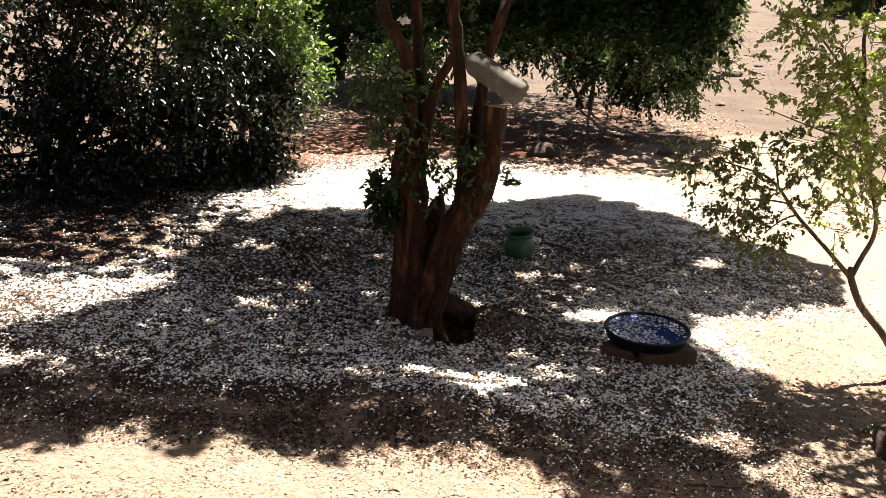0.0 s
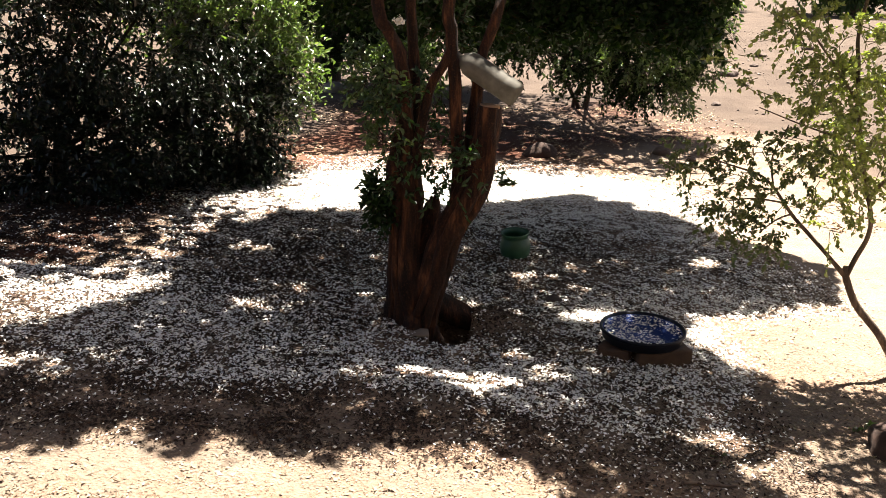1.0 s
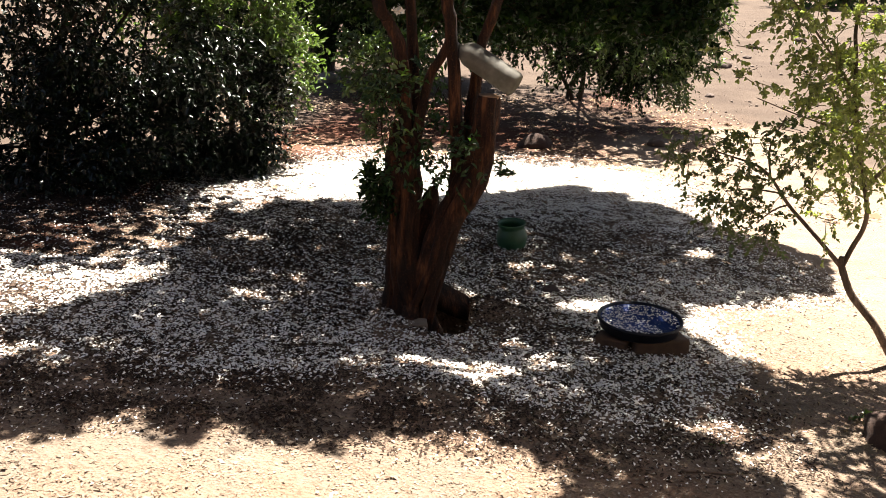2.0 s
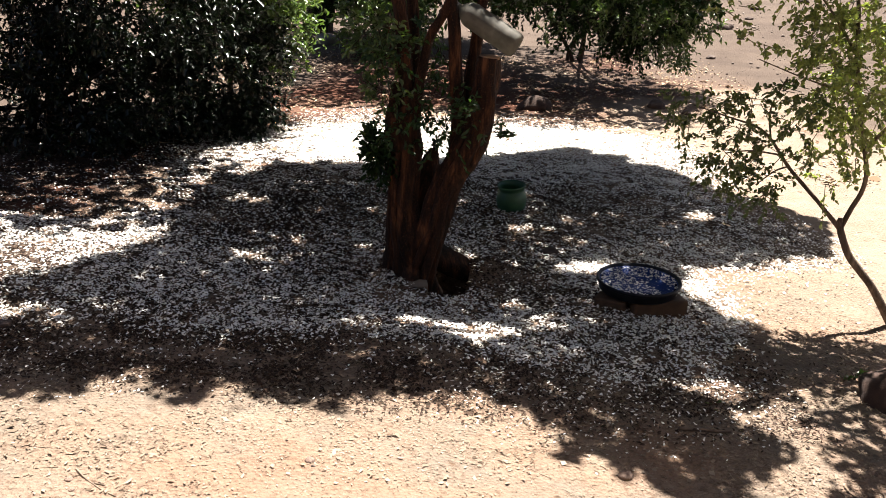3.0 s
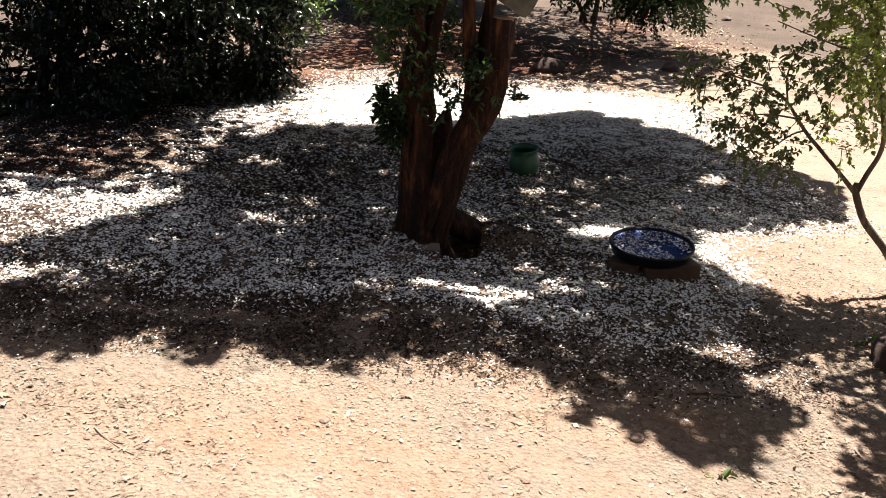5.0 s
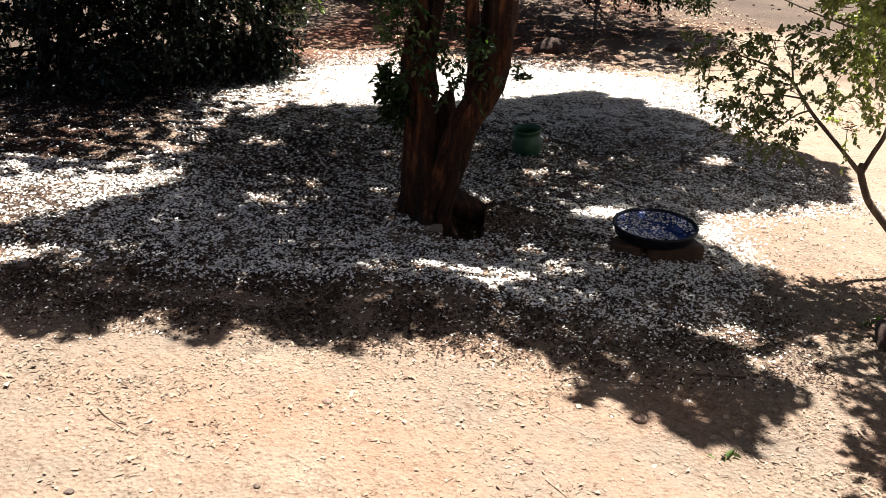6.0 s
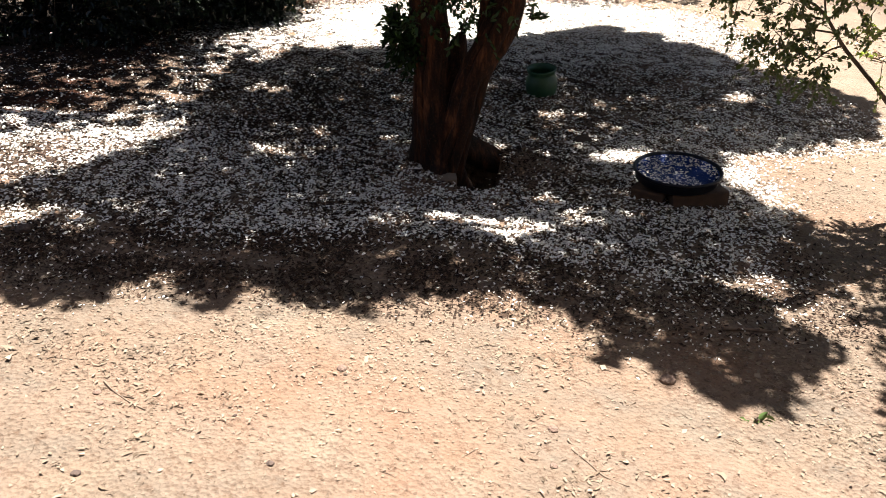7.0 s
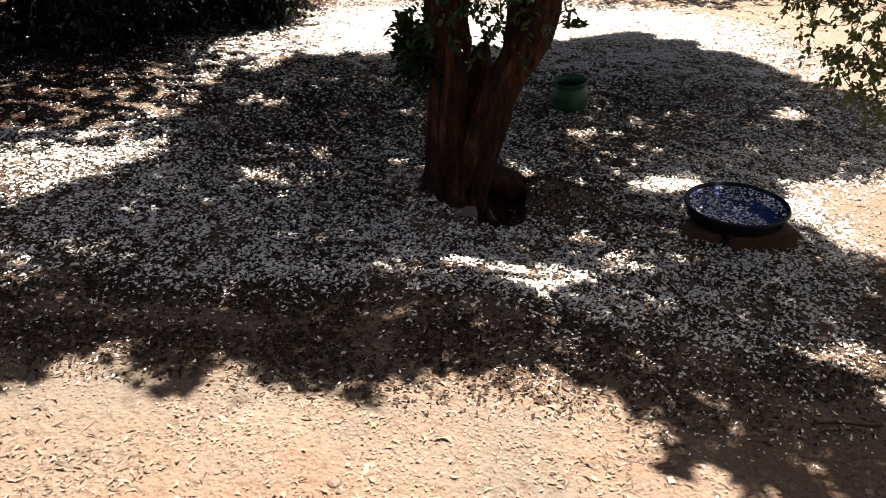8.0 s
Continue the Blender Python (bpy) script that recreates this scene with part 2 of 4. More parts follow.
def mesh_of(name, verts, faces):
    """A mesh from an (n, 3) array and an (m, k) array of equal faces."""
    verts, faces = np.asarray(verts, np.float32), np.asarray(faces, np.int32)
    me = bpy.data.meshes.new(name)
    k = faces.shape[1]
    me.vertices.add(len(verts))
    me.vertices.foreach_set("co", verts.ravel())
    me.loops.add(faces.size)
    me.loops.foreach_set("vertex_index", faces.ravel())
    me.polygons.add(len(faces))
    me.polygons.foreach_set("loop_start", np.arange(0, faces.size, k, dtype=np.int32))
    me.update(calc_edges=True)
    me.validate()
    return me


def ground_z(x, y):
    """Height of the yard: it falls gently away from the eye and to the right, then runs level."""
    x, y = np.asarray(x, float), np.asarray(y, float)
    g = -0.086 * (6.0 - 1.2 * np.logaddexp(0, (6.0 - y) / 1.2))
    q = np.clip((y - 4) / 6, 0, 1)
    w = 1 - 0.8 * q * q * (3 - 2 * q)
    return np.maximum(g, -2.0) * (y < 60) + g * (y >= 60) - 0.093 * 3 * np.tanh(x / 3) * w


def unit(a):
    return a / np.maximum(np.linalg.norm(a, axis=-1, keepdims=True), 1e-9)


def leaf_mesh(P, D, length, width, rng, flat=0.0, kite=False):
    """Many folded, pointed leaves: bases P, directions D; kite leaves are simpler, for high or distant crowns."""
    n = len(P)
    D = unit(D)
    R = rng.normal(size=(n, 3)) * (1 - flat) + np.array([0, 0, 1.0]) * (0.6 + 3 * flat)
    S = unit(np.cross(D, R))
    N = np.cross(S, D)
    L = (length * rng.uniform(0.6, 1.25, n))[:, None]
    W = L * width * rng.uniform(0.8, 1.2, n)[:, None]
    droop = N * L * rng.uniform(-0.05, 0.22, n)[:, None]
    fold = N * W * 0.45
    if kite:
        v = np.stack([P, P + 0.45 * L * D - W * S * 0.64 + fold, P + L * D - droop, P + 0.45 * L * D + W * S * 0.64 + fold], 1)
        return v.reshape(-1, 3), (np.array([[0, 2, 1], [0, 3, 2]])[None] + 4 * np.arange(n)[:, None, None]).reshape(-1, 3)
    v = np.stack([P, P + 0.32 * L * D - W * S * 0.5 + fold, P + 0.68 * L * D - W * S * 0.42 + fold - droop * 0.4, P + 0.5 * L * D - droop * 0.15,
                  P + 0.68 * L * D + W * S * 0.42 + fold - droop * 0.4, P + 0.32 * L * D + W * S * 0.5 + fold, P + L * D - droop], 1)
    f = np.array([[0, 3, 1], [1, 3, 2], [2, 3, 6], [0, 5, 3], [5, 4, 3], [4, 6, 3]])
    return v.reshape(-1, 3), (f[None] + 7 * np.arange(n)[:, None, None]).reshape(-1, 3)


def chip_mesh(P, D, length, width, rng, tilt=0.35, curl=0.7, vary=0.0):
    """Many small curled flakes, two triangles each, lying at P."""
    n = len(P)
    D = unit(D)
    R = np.array([0, 0, 1.0]) + rng.normal(size=(n, 3)) * tilt
    S = unit(np.cross(D, R))
    N = np.cross(S, D)
    L = (length * rng.uniform(0.55, 1.35, n) * np.exp(vary * rng.normal(size=n)))[:, None]
    W = L * width * rng.uniform(0.7, 1.3, n)[:, None] * np.exp(0.6 * vary * rng.normal(size=n))[:, None]
    lift_up = N * W * rng.uniform(0.1 * curl, curl, n)[:, None]
    skew = D * L * rng.uniform(-0.28, 0.28, (n, 1)), D * L * rng.uniform(-0.28, 0.28, (n, 1))
    v = np.stack([P - 0.5 * L * D, P - W * S * 0.5 + lift_up + skew[0], P + 0.5 * L * D + N * L * 0.14 * curl, P + W * S * 0.5 + lift_up * 0.6 + skew[1]], 1)
    f = np.array([[0, 2, 1], [0, 3, 2]])
    return v.reshape(-1, 3), (f[None] + 4 * np.arange(n)[:, None, None]).reshape(-1, 3)


def twig_leaves(C, D, per, twig, length, width, rng, spread=1.0, droop=0.25, flat=0.0, kite=False):
    """Leaves along short twigs that begin at C and run in direction D; returns leaf and twig meshes."""
    n = len(C)
    D = unit(D)
    TL = (twig * rng.uniform(0.6, 1.3, n))[:, None, None]
    s = (np.linspace(0.12, 1.0, per)[None, :, None] + rng.uniform(-0.05, 0.05, (n, per, 1)))
    P = C[:, None] + D[:, None] * s * TL - np.array([0, 0, 1.0]) * (s * s) * TL * droop
    A = unit(D[:, None] * 0.7 + spread * unit(rng.normal(size=(n, per, 3))) - np.array([0, 0, droop]))
    leaf = leaf_mesh(P.reshape(-1, 3), A.reshape(-1, 3), length, width, rng, flat, kite)
    a = unit(np.cross(D, rng.normal(size=(n, 3))))
    b = np.cross(D, a)
    r = 0.0012 + 0.006 * twig
    ring = lambda c, q: np.stack([c + a * q, c - a * q * 0.5 + b * q * 0.87, c - a * q * 0.5 - b * q * 0.87], 1)
    end = C + (D - np.array([0, 0, droop])) * TL[:, 0]
    v = np.concatenate([ring(C - D * min(0.12, 0.3 * twig), r * 1.3), ring(end, r * 0.4)], 1)
    f = np.array([[0, 1, 4, 3], [1, 2, 5, 4], [2, 0, 3, 5]])
    tw = (v.reshape(-1, 3), (f[None] + 6 * np.arange(n)[:, None, None]).reshape(-1, 4))
    return leaf, tw


def curl_mesh(P, length, width, rng, bend=0.9, tilt=0.4, vary=0.0):
    """Many narrow petals or dry leaves, bent sideways and up at the tips, lying at P."""
    n = len(P)
    a = rng.uniform(0, 2 * math.pi, n)
    D = unit(np.stack([np.cos(a), np.sin(a), rng.normal(size=n) * 0.5 * tilt], 1))
    S = unit(np.cross(D, np.array([0, 0, 1.0]) + rng.normal(size=(n, 3)) * tilt))
    N = np.cross(S, D)
    L = (length * rng.uniform(0.6, 1.35, n) * np.exp(vary * rng.normal(size=n)))[:, None]
    W = L * width * rng.uniform(0.65, 1.35, n)[:, None]
    side = S * L * (0.28 * bend) * rng.uniform(-1, 1, (n, 1))
    up = N * L * 0.18 * rng.uniform(-0.2, 1, (n, 1))
    fold = N * W * 0.3
    v = np.stack([P - 0.5 * L * D + side + up, P - 0.12 * L * D - 0.5 * W * S + fold, P - 0.1 * L * D + 0.5 * W * S,
                  P + 0.25 * L * D - 0.45 * W * S + 0.2 * side + fold, P + 0.22 * L * D + 0.45 * W * S + 0.2 * side, P + 0.5 * L * D + side * 1.1 + up], 1)
    f = np.array([[0, 2, 1], [1, 2, 3], [2, 4, 3], [3, 4, 5]])
    return v.reshape(-1, 3), (f[None] + 6 * np.arange(n)[:, None, None]).reshape(-1, 3)


def smooth_path(pts, steps):
    """Catmull-Rom through rows of (x, y, z, radius)."""
    p = np.array(pts, float)
    p = np.vstack([2 * p[0] - p[1], p, 2 * p[-1] - p[-2]])
    out = []
    for i in range(1, len(p) - 2):
        for t in np.linspace(0, 1, steps, endpoint=False):
            out.append(0.5 * (2 * p[i] + (p[i + 1] - p[i - 1]) * t + (2 * p[i - 1] - 5 * p[i] + 4 * p[i + 1] - p[i + 2]) * t * t
                              + (3 * p[i] - p[i - 1] - 3 * p[i + 1] + p[i + 2]) * t ** 3))
    out.append(p[-2])
    return np.array(out)


def tube(pts, sides=12, steps=8, gnarl=0.0, flute=0.0, seed=0, cap=True, lobes=5):
    """A tapered, slightly gnarled limb along rows of (x, y, z, radius)."""
    q = smooth_path(pts, steps)
    c, r = q[:, :3], np.maximum(q[:, 3], 0.002)
    d = unit(np.gradient(c, axis=0))
    ref = np.array([0.0, 1.0, 0.0]) if abs(d[0][1]) < 0.9 else np.array([1.0, 0, 0])
    bm = bmesh.new()
    rings = []
    for i in range(len(c)):
        u = ref - d[i] * (ref @ d[i])
        u /= np.linalg.norm(u)
        ref = u
        w = np.cross(d[i], u)
        ring = []
        for k in range(sides):
            a = 2 * math.pi * k / sides
            o = math.cos(a) * u + math.sin(a) * w
            wob = noise.noise(Vector(c[i] * 9 + o * 1.4) + Vector((seed * 7.1, 0, 0)))
            fl = math.sin(lobes * a + 2.5 * noise.noise(Vector((seed * 3.3, i * 0.08, 0))))
            rr = r[i] * (1 + gnarl * wob + flute * fl)
            ring.append(bm.verts.new(c[i] + o * rr))
        rings.append(ring)
    for a, b in zip(rings, rings[1:]):
        for k in range(sides):
            bm.faces.new((a[k], a[(k + 1) % sides], b[(k + 1) % sides], b[k]))
    if cap:
        bm.faces.new(rings[-1])
        bm.faces.new(rings[0][::-1])
    return bm


def lathe(profile, sides=48, wobble=0.0):
    """A turned shape from rows of (radius, z)."""
    bm = bmesh.new()
    rings = []
    for r, z in profile:
        rings.append([bm.verts.new(((r + wobble * math.sin(3 * a + 9 * z)) * math.cos(a), (r + wobble * math.sin(3 * a + 9 * z)) * math.sin(a), z))
                      for a in (2 * math.pi * k / sides for k in range(sides))])
    for a, b in zip(rings, rings[1:]):
        for k in range(sides):
            bm.faces.new((a[k], a[(k + 1) % sides], b[(k + 1) % sides], b[k]))
    bm.faces.new(rings[0][::-1])
    bm.faces.new(rings[-1])
    bmesh.ops.recalc_face_normals(bm, faces=bm.faces)
    return bm


def block(sx, sy, sz, bevel=0.008, rough=0.003, seed=0):
    """A worn brick, standing on z = 0."""
    bm = bmesh.new()
    bmesh.ops.create_cube(bm, size=1)
    bmesh.ops.scale(bm, vec=(sx, sy, sz), verts=bm.verts)
    bmesh.ops.bevel(bm, geom=bm.edges[:], offset=bevel, segments=2, affect="EDGES", profile=0.6)
    bmesh.ops.subdivide_edges(bm, edges=[e for e in bm.edges if e.calc_length() > 0.04], cuts=3, use_grid_fill=True)
    for v in bm.verts:
        k = noise.noise_vector(v.co * 14 + Vector((seed * 5.7, 0, 0)))
        v.co += k * rough
        v.co.z += sz / 2
    return bm


def boulder(size, seed, squash=0.65, cuts=3):
    bm = bmesh.new()
    bmesh.ops.create_icosphere(bm, subdivisions=cuts, radius=1)
    for v in bm.verts:
        k = v.co.normalized()
        n = 0.28 * noise.noise(k * 1.3 + Vector((seed * 3.1, 0, 0))) + 0.12 * noise.noise(k * 4 + Vector((0, seed * 2.7, 0)))
        v.co = k * (1 + n)
        v.co.z = max(v.co.z * squash, -0.3)
        v.co *= size / 2
    return bm


def patchy(x, y, s, o):
    return np.array([noise.noise(Vector((a * s, b * s, o))) for a, b in zip(x, y)])


# ---------------------------------------------------------------- ground
def spaced(lo, hi, fine, step, far_lo, far_hi, grow=1.22):
    c = list(np.arange(lo, hi + 1e-6, step))
    s, x = step, c[-1]
    while x < far_hi:
        s *= grow
        x += s
        c.append(x)
    s, x = step, c[0]
    while x > far_lo:
        s *= grow
        x -= s
        c.insert(0, x)
    return np.array(c)


HOLE = (0.045, 4.0)


def build_ground():
    xs = spaced(-3.2, 3.2, 0, 0.033, -900, 900)
    ys = spaced(0.8, 8.8, 0, 0.033, -300, 1500)
    X, Y = np.meshgrid(xs, ys)
    Z = ground_z(X, Y)
    near = np.exp(-((X / 9) ** 2 + ((Y - 6) / 14) ** 2))
    bumps = np.array([0.05 * noise.noise(Vector((x * 0.9, y * 0.9, 0))) + 0.016 * noise.noise(Vector((x * 4.5, y * 4.5, 3)))
                      + 0.008 * noise.noise(Vector((x * 13, y * 13, 6))) for x, y in zip(X.ravel(), Y.ravel())]).reshape(X.shape)
    Z = Z + bumps * near * 0.8
    hx, hy = HOLE
    Z -= 0.45 * np.exp(-(((X - hx) / 0.115) ** 2 + ((Y - hy) / 0.2) ** 2) ** 4)
    Z += 0.07 * np.exp(-(((X - 0.27) / 0.12) ** 2 + ((Y - 4.12) / 0.14) ** 2))
    Z += 0.05 * np.exp(-(((X + 0.1) / 0.35) ** 2 + ((Y - 4.15) / 0.3) ** 2))
    ny, nx = X.shape
    i = np.arange(nx * ny).reshape(ny, nx)
    f = np.stack([i[:-1, :-1], i[:-1, 1:], i[1:, 1:], i[1:, :-1]], -1).reshape(-1, 4)
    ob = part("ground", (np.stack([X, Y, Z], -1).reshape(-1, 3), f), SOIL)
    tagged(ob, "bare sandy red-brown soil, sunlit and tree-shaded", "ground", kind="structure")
    return xs, ys, Z


GX, GY, GZ = build_ground()


def floor_z(x, y):
    """Height of the built ground."""
    i = np.clip(np.searchsorted(GX, x) - 1, 0, len(GX) - 2)
    j = np.clip(np.searchsorted(GY, y) - 1, 0, len(GY) - 2)
    u, v = (x - GX[i]) / (GX[i + 1] - GX[i]), (y - GY[j]) / (GY[j + 1] - GY[j])
    return (GZ[j, i] * (1 - u) + GZ[j, i + 1] * u) * (1 - v) + (GZ[j + 1, i] * (1 - u) + GZ[j + 1, i + 1] * u) * v


def build_sky_block():
    """An unseen plain wall and roof behind the eye, added to block sky light and close the yard."""
    w = part("sky_block_wall", block(14, 0.25, 3.4, 0.01, 0.0), PLASTER, smooth=False)
    w.location = (0, -2.4, -0.1)
    tagged(w, "unseen plain plastered wall added behind the yard to block sky", "wall", kind="structure")
    r = part("sky_block_roof", block(14, 3.0, 0.14, 0.01, 0.0), PLASTER, smooth=False)
    r.matrix_world = pose(0, -1.15, 2.75, -5, 0, 0)
    tagged(r, "unseen plain roof added along the wall to block sky", "roof", kind="structure")


build_sky_block()


# ---------------------------------------------------------------- main tree
SHADE = [(-2.2, 2.45), (-1.41, 2.5), (-1.27, 2.41), (-1.14, 2.51), (-1.03, 2.62), (-0.93, 2.71), (-0.86, 2.54), (-0.71, 2.51), (-0.64, 2.68), (-0.57, 2.61), (-0.39, 2.53),
         (-0.28, 2.59), (-0.16, 2.66), (-0.11, 2.76), (-0.06, 2.68), (0.02, 2.72), (0.11, 2.58), (0.15, 2.74), (0.25, 2.74), (0.37, 2.71), (0.42, 2.58), (0.42, 2.43),
         (0.52, 2.34), (0.61, 2.4), (0.79, 2.21), (0.94, 2.2), (1.1, 2.29), (1.19, 2.47), (1.22, 2.64), (1.1, 2.78), (1.4, 3.0), (1.55, 3.3), (1.6, 3.55),
         (1.49, 3.8), (1.39, 3.93), (1.22, 4.02), (1.24, 4.3), (1.38, 4.6), (1.92, 4.81), (2.33, 5.02), (2.52, 5.27), (2.62, 5.74), (2.43, 6.1),
         (2.04, 6.4), (1.8, 6.93), (1.15, 7.55), (0.35, 7.11), (-0.48, 6.46), (-1.22, 6.29), (-1.51, 5.37), (-1.41, 4.2), (-1.64, 3.62), (-1.88, 3.4), (-2.3, 3.0)]
GAPS = [(-0.01, 3.41, 0.19, 0.08), (0.21, 3.34, 0.16, 0.08), (-0.31, 3.36, 0.035, 0.03), (0.47, 3.53, 0.05, 0.04), (0.70, 4.42, 0.08, 0.07), (0.88, 4.39, 0.11, 0.07), (0.56, 4.84, 0.03, 0.025),
        (0.48, 5.06, 0.03, 0.045), (-1.02, 4.07, 0.065, 0.045), (-0.83, 3.95, 0.06, 0.03), (-0.66, 4.12, 0.045, 0.02), (-0.76, 4.38, 0.04, 0.05), (-1.22, 5.21, 0.08, 0.10), (-1.65, 3.08, 0.07, 0.10), (1.04, 2.95, 0.13, 0.055), (1.14, 3.08, 0.06, 0.03),
        (1.76, 5.68, 0.08, 0.06), (0.16, 4.32, 0.04, 0.07)]


def in_shade(x, y, grow=0.05):
    """Which ground points lie under the crown, between its gaps."""
    x, y = x + 0.10 * patchy(x, y, 5.0, 90.0) + 0.07 * patchy(x, y, 14.0, 91.0), y + 0.12 * patchy(x, y, 5.0, 93.0) + 0.10 * patchy(x, y, 14.0, 94.0)
    poly = np.array(SHADE)
    inside = np.zeros(len(x), bool)
    for (x0, y0), (x1, y1) in zip(poly, np.roll(poly, -1, 0)):
        cross = ((y0 > y) != (y1 > y)) & (x < (x1 - x0) * (y - y0) / (y1 - y0 + 1e-12) + x0)
        inside ^= cross
    for gx, gy, rx_, ry_ in GAPS:
        inside &= ((x - gx) / (rx_ + grow)) ** 2 + ((y - gy) / (ry_ + grow)) ** 2 > 1
    return inside


def shadow_of(P):
    """Where the sun throws the shadow of points P on the ground."""
    x, y = P[:, 0], P[:, 1]
    for _ in range(4):
        h = P[:, 2] - ground_z(x, y)
        x, y = P[:, 0] - h * TO_SUN.x / TO_SUN.z, P[:, 1] - h * TO_SUN.y / TO_SUN.z
    return x, y


def trimmed(leaf, keep_of):
    """Leaves (seven corners each, or four) of which keep_of(x, y) holds for the shadow."""
    corners, sides = (7, 6) if len(leaf[0]) < 1.5 * len(leaf[1]) else (4, 2)
    v = leaf[0].reshape(-1, corners, 3)
    v = v[keep_of(*shadow_of(v.mean(1)))]
    return v.reshape(-1, 3), leaf[1][:sides * len(v)]


def lift(x, y, h):
    """The place h metres up the sun's ray from the ground at (x, y)."""
    z = ground_z(x, y)
    return np.stack([x + h * TO_SUN.x / TO_SUN.z, y + h * TO_SUN.y / TO_SUN.z, z + h], -1)


def build_main_tree():
    rng = np.random.default_rng(11)
    tree = tagged(new("tree"), "multi-stemmed tree with red-brown flaking bark, leafy shoots and a sawn limb", "tree")
    g = float(ground_z(-0.05, 4.05))
    tree.location = (0, 0, 0)
    # the bole, then two big limbs and the stems
    part("trunk", tube([(-0.12, 4.06, g - 0.3, 0.19), (-0.125, 4.04, g - 0.05, 0.145), (-0.125, 4.02, g + 0.03, 0.125), (-0.118, 4.02, -0.22, 0.118), (-0.11, 4.02, -0.10, 0.112), (-0.10, 4.03, 0.02, 0.085)],
                       32, 12, 0.26, 0.075, 1, lobes=5), BARK, tree)
    part("limb", tube([(-0.15, 4.0, -0.36, 0.09), (-0.162, 4.0, -0.2, 0.08), (-0.166, 4.0, -0.03, 0.073), (-0.15, 4.0, 0.12, 0.068), (-0.137, 4.0, 0.27, 0.065), (-0.152, 4.0, 0.447, 0.074), (-0.155, 4.02, 0.56, 0.055), (-0.15, 4.04, 0.62, 0.035)],
                           24, 10, 0.26, 0.11, 2, lobes=4), BARK, tree)
    part("limb", tube([(-0.105, 3.97, -0.42, 0.075), (-0.085, 3.96, -0.25, 0.075), (-0.008, 3.96, -0.016, 0.074), (0.036, 3.97, 0.132, 0.068), (0.115, 3.97, 0.286, 0.070), (0.195, 3.97, 0.448, 0.066), (0.217, 3.97, 0.593, 0.056), (0.233, 3.97, 0.752, 0.050)],
                            24, 10, 0.22, 0.11, 3, lobes=4), BARK, tree)
    # shaggy ridges down the front of the bole and limbs
    bole = [(-0.125, 4.03, -0.40, 0.135), (-0.118, 4.02, -0.22, 0.118), (-0.14, 4.0, -0.05, 0.09), (-0.15, 4.0, 0.10, 0.068), (-0.137, 4.0, 0.27, 0.065), (-0.15, 4.0, 0.44, 0.07)]
    fork = [(-0.10, 3.98, -0.38, 0.085), (-0.075, 3.96, -0.22, 0.082), (-0.008, 3.96, -0.016, 0.074), (0.036, 3.97, 0.132, 0.068), (0.115, 3.97, 0.286, 0.07), (0.195, 3.97, 0.448, 0.066)]
    for i, (rows, a, lo, hi) in enumerate([(bole, -65, 0, 5), (bole, -35, 0, 6), (bole, -5, 1, 6), (bole, 25, 0, 5), (bole, 50, 1, 6), (fork, -50, 0, 6), (fork, -15, 1, 6), (fork, 20, 0, 5), (fork, 55, 0, 6)]):
        q = [(x + 0.86 * r * math.sin(radians(a + 6 * math.sin(k + i))), y - 0.86 * r * math.cos(radians(a)), z, r * (0.30 if 0 < k < 5 else 0.2)) for k, (x, y, z, r) in enumerate(rows)][lo:hi]
        part("bark_ridge", tube(q, 10, 9, 0.45, 0.15, 20 + i, lobes=3), BARK, tree)
    part("stub", tube([(-0.085, 4.02, -0.12, 0.075), (-0.065, 4.05, 0.0, 0.07), (-0.045, 4.07, 0.13, 0.062), (-0.03, 4.09, 0.22, 0.045), (-0.018, 4.1, 0.27, 0.03), (-0.005, 4.1, 0.31, 0.008)], 16, 8, 0.3, 0.12, 4), BARK, tree, "broken mossy stub in the fork")
    part("root", tube([(-0.18, 4.02, -0.22, 0.06), (-0.24, 4.0, -0.33, 0.05), (-0.32, 3.98, -0.40, 0.03)], 12, 7, 0.25, 0.06, 5), BARK, tree)
    part("root", tube([(-0.1, 3.93, -0.22, 0.05), (-0.11, 3.88, -0.30, 0.045), (-0.13, 3.83, -0.37, 0.03)], 12, 7, 0.25, 0.06, 7), BARK, tree)
    part("root", tube([(-0.06, 4.06, -0.18, 0.06), (0.03, 4.1, -0.26, 0.06), (0.12, 4.13, -0.315, 0.055), (0.2, 4.14, -0.37, 0.045), (0.28, 4.15, -0.46, 0.03)], 16, 8, 0.3, 0.08, 8), BARK, tree, "thick root arching over a hollow")
    part("sawn_end", tube([(0.2325, 3.97, 0.745, 0.046), (0.2335, 3.97, 0.757, 0.046)], 18, 2, 0.05), WOOD_CUT, tree, "pale sawn face of a cut limb")
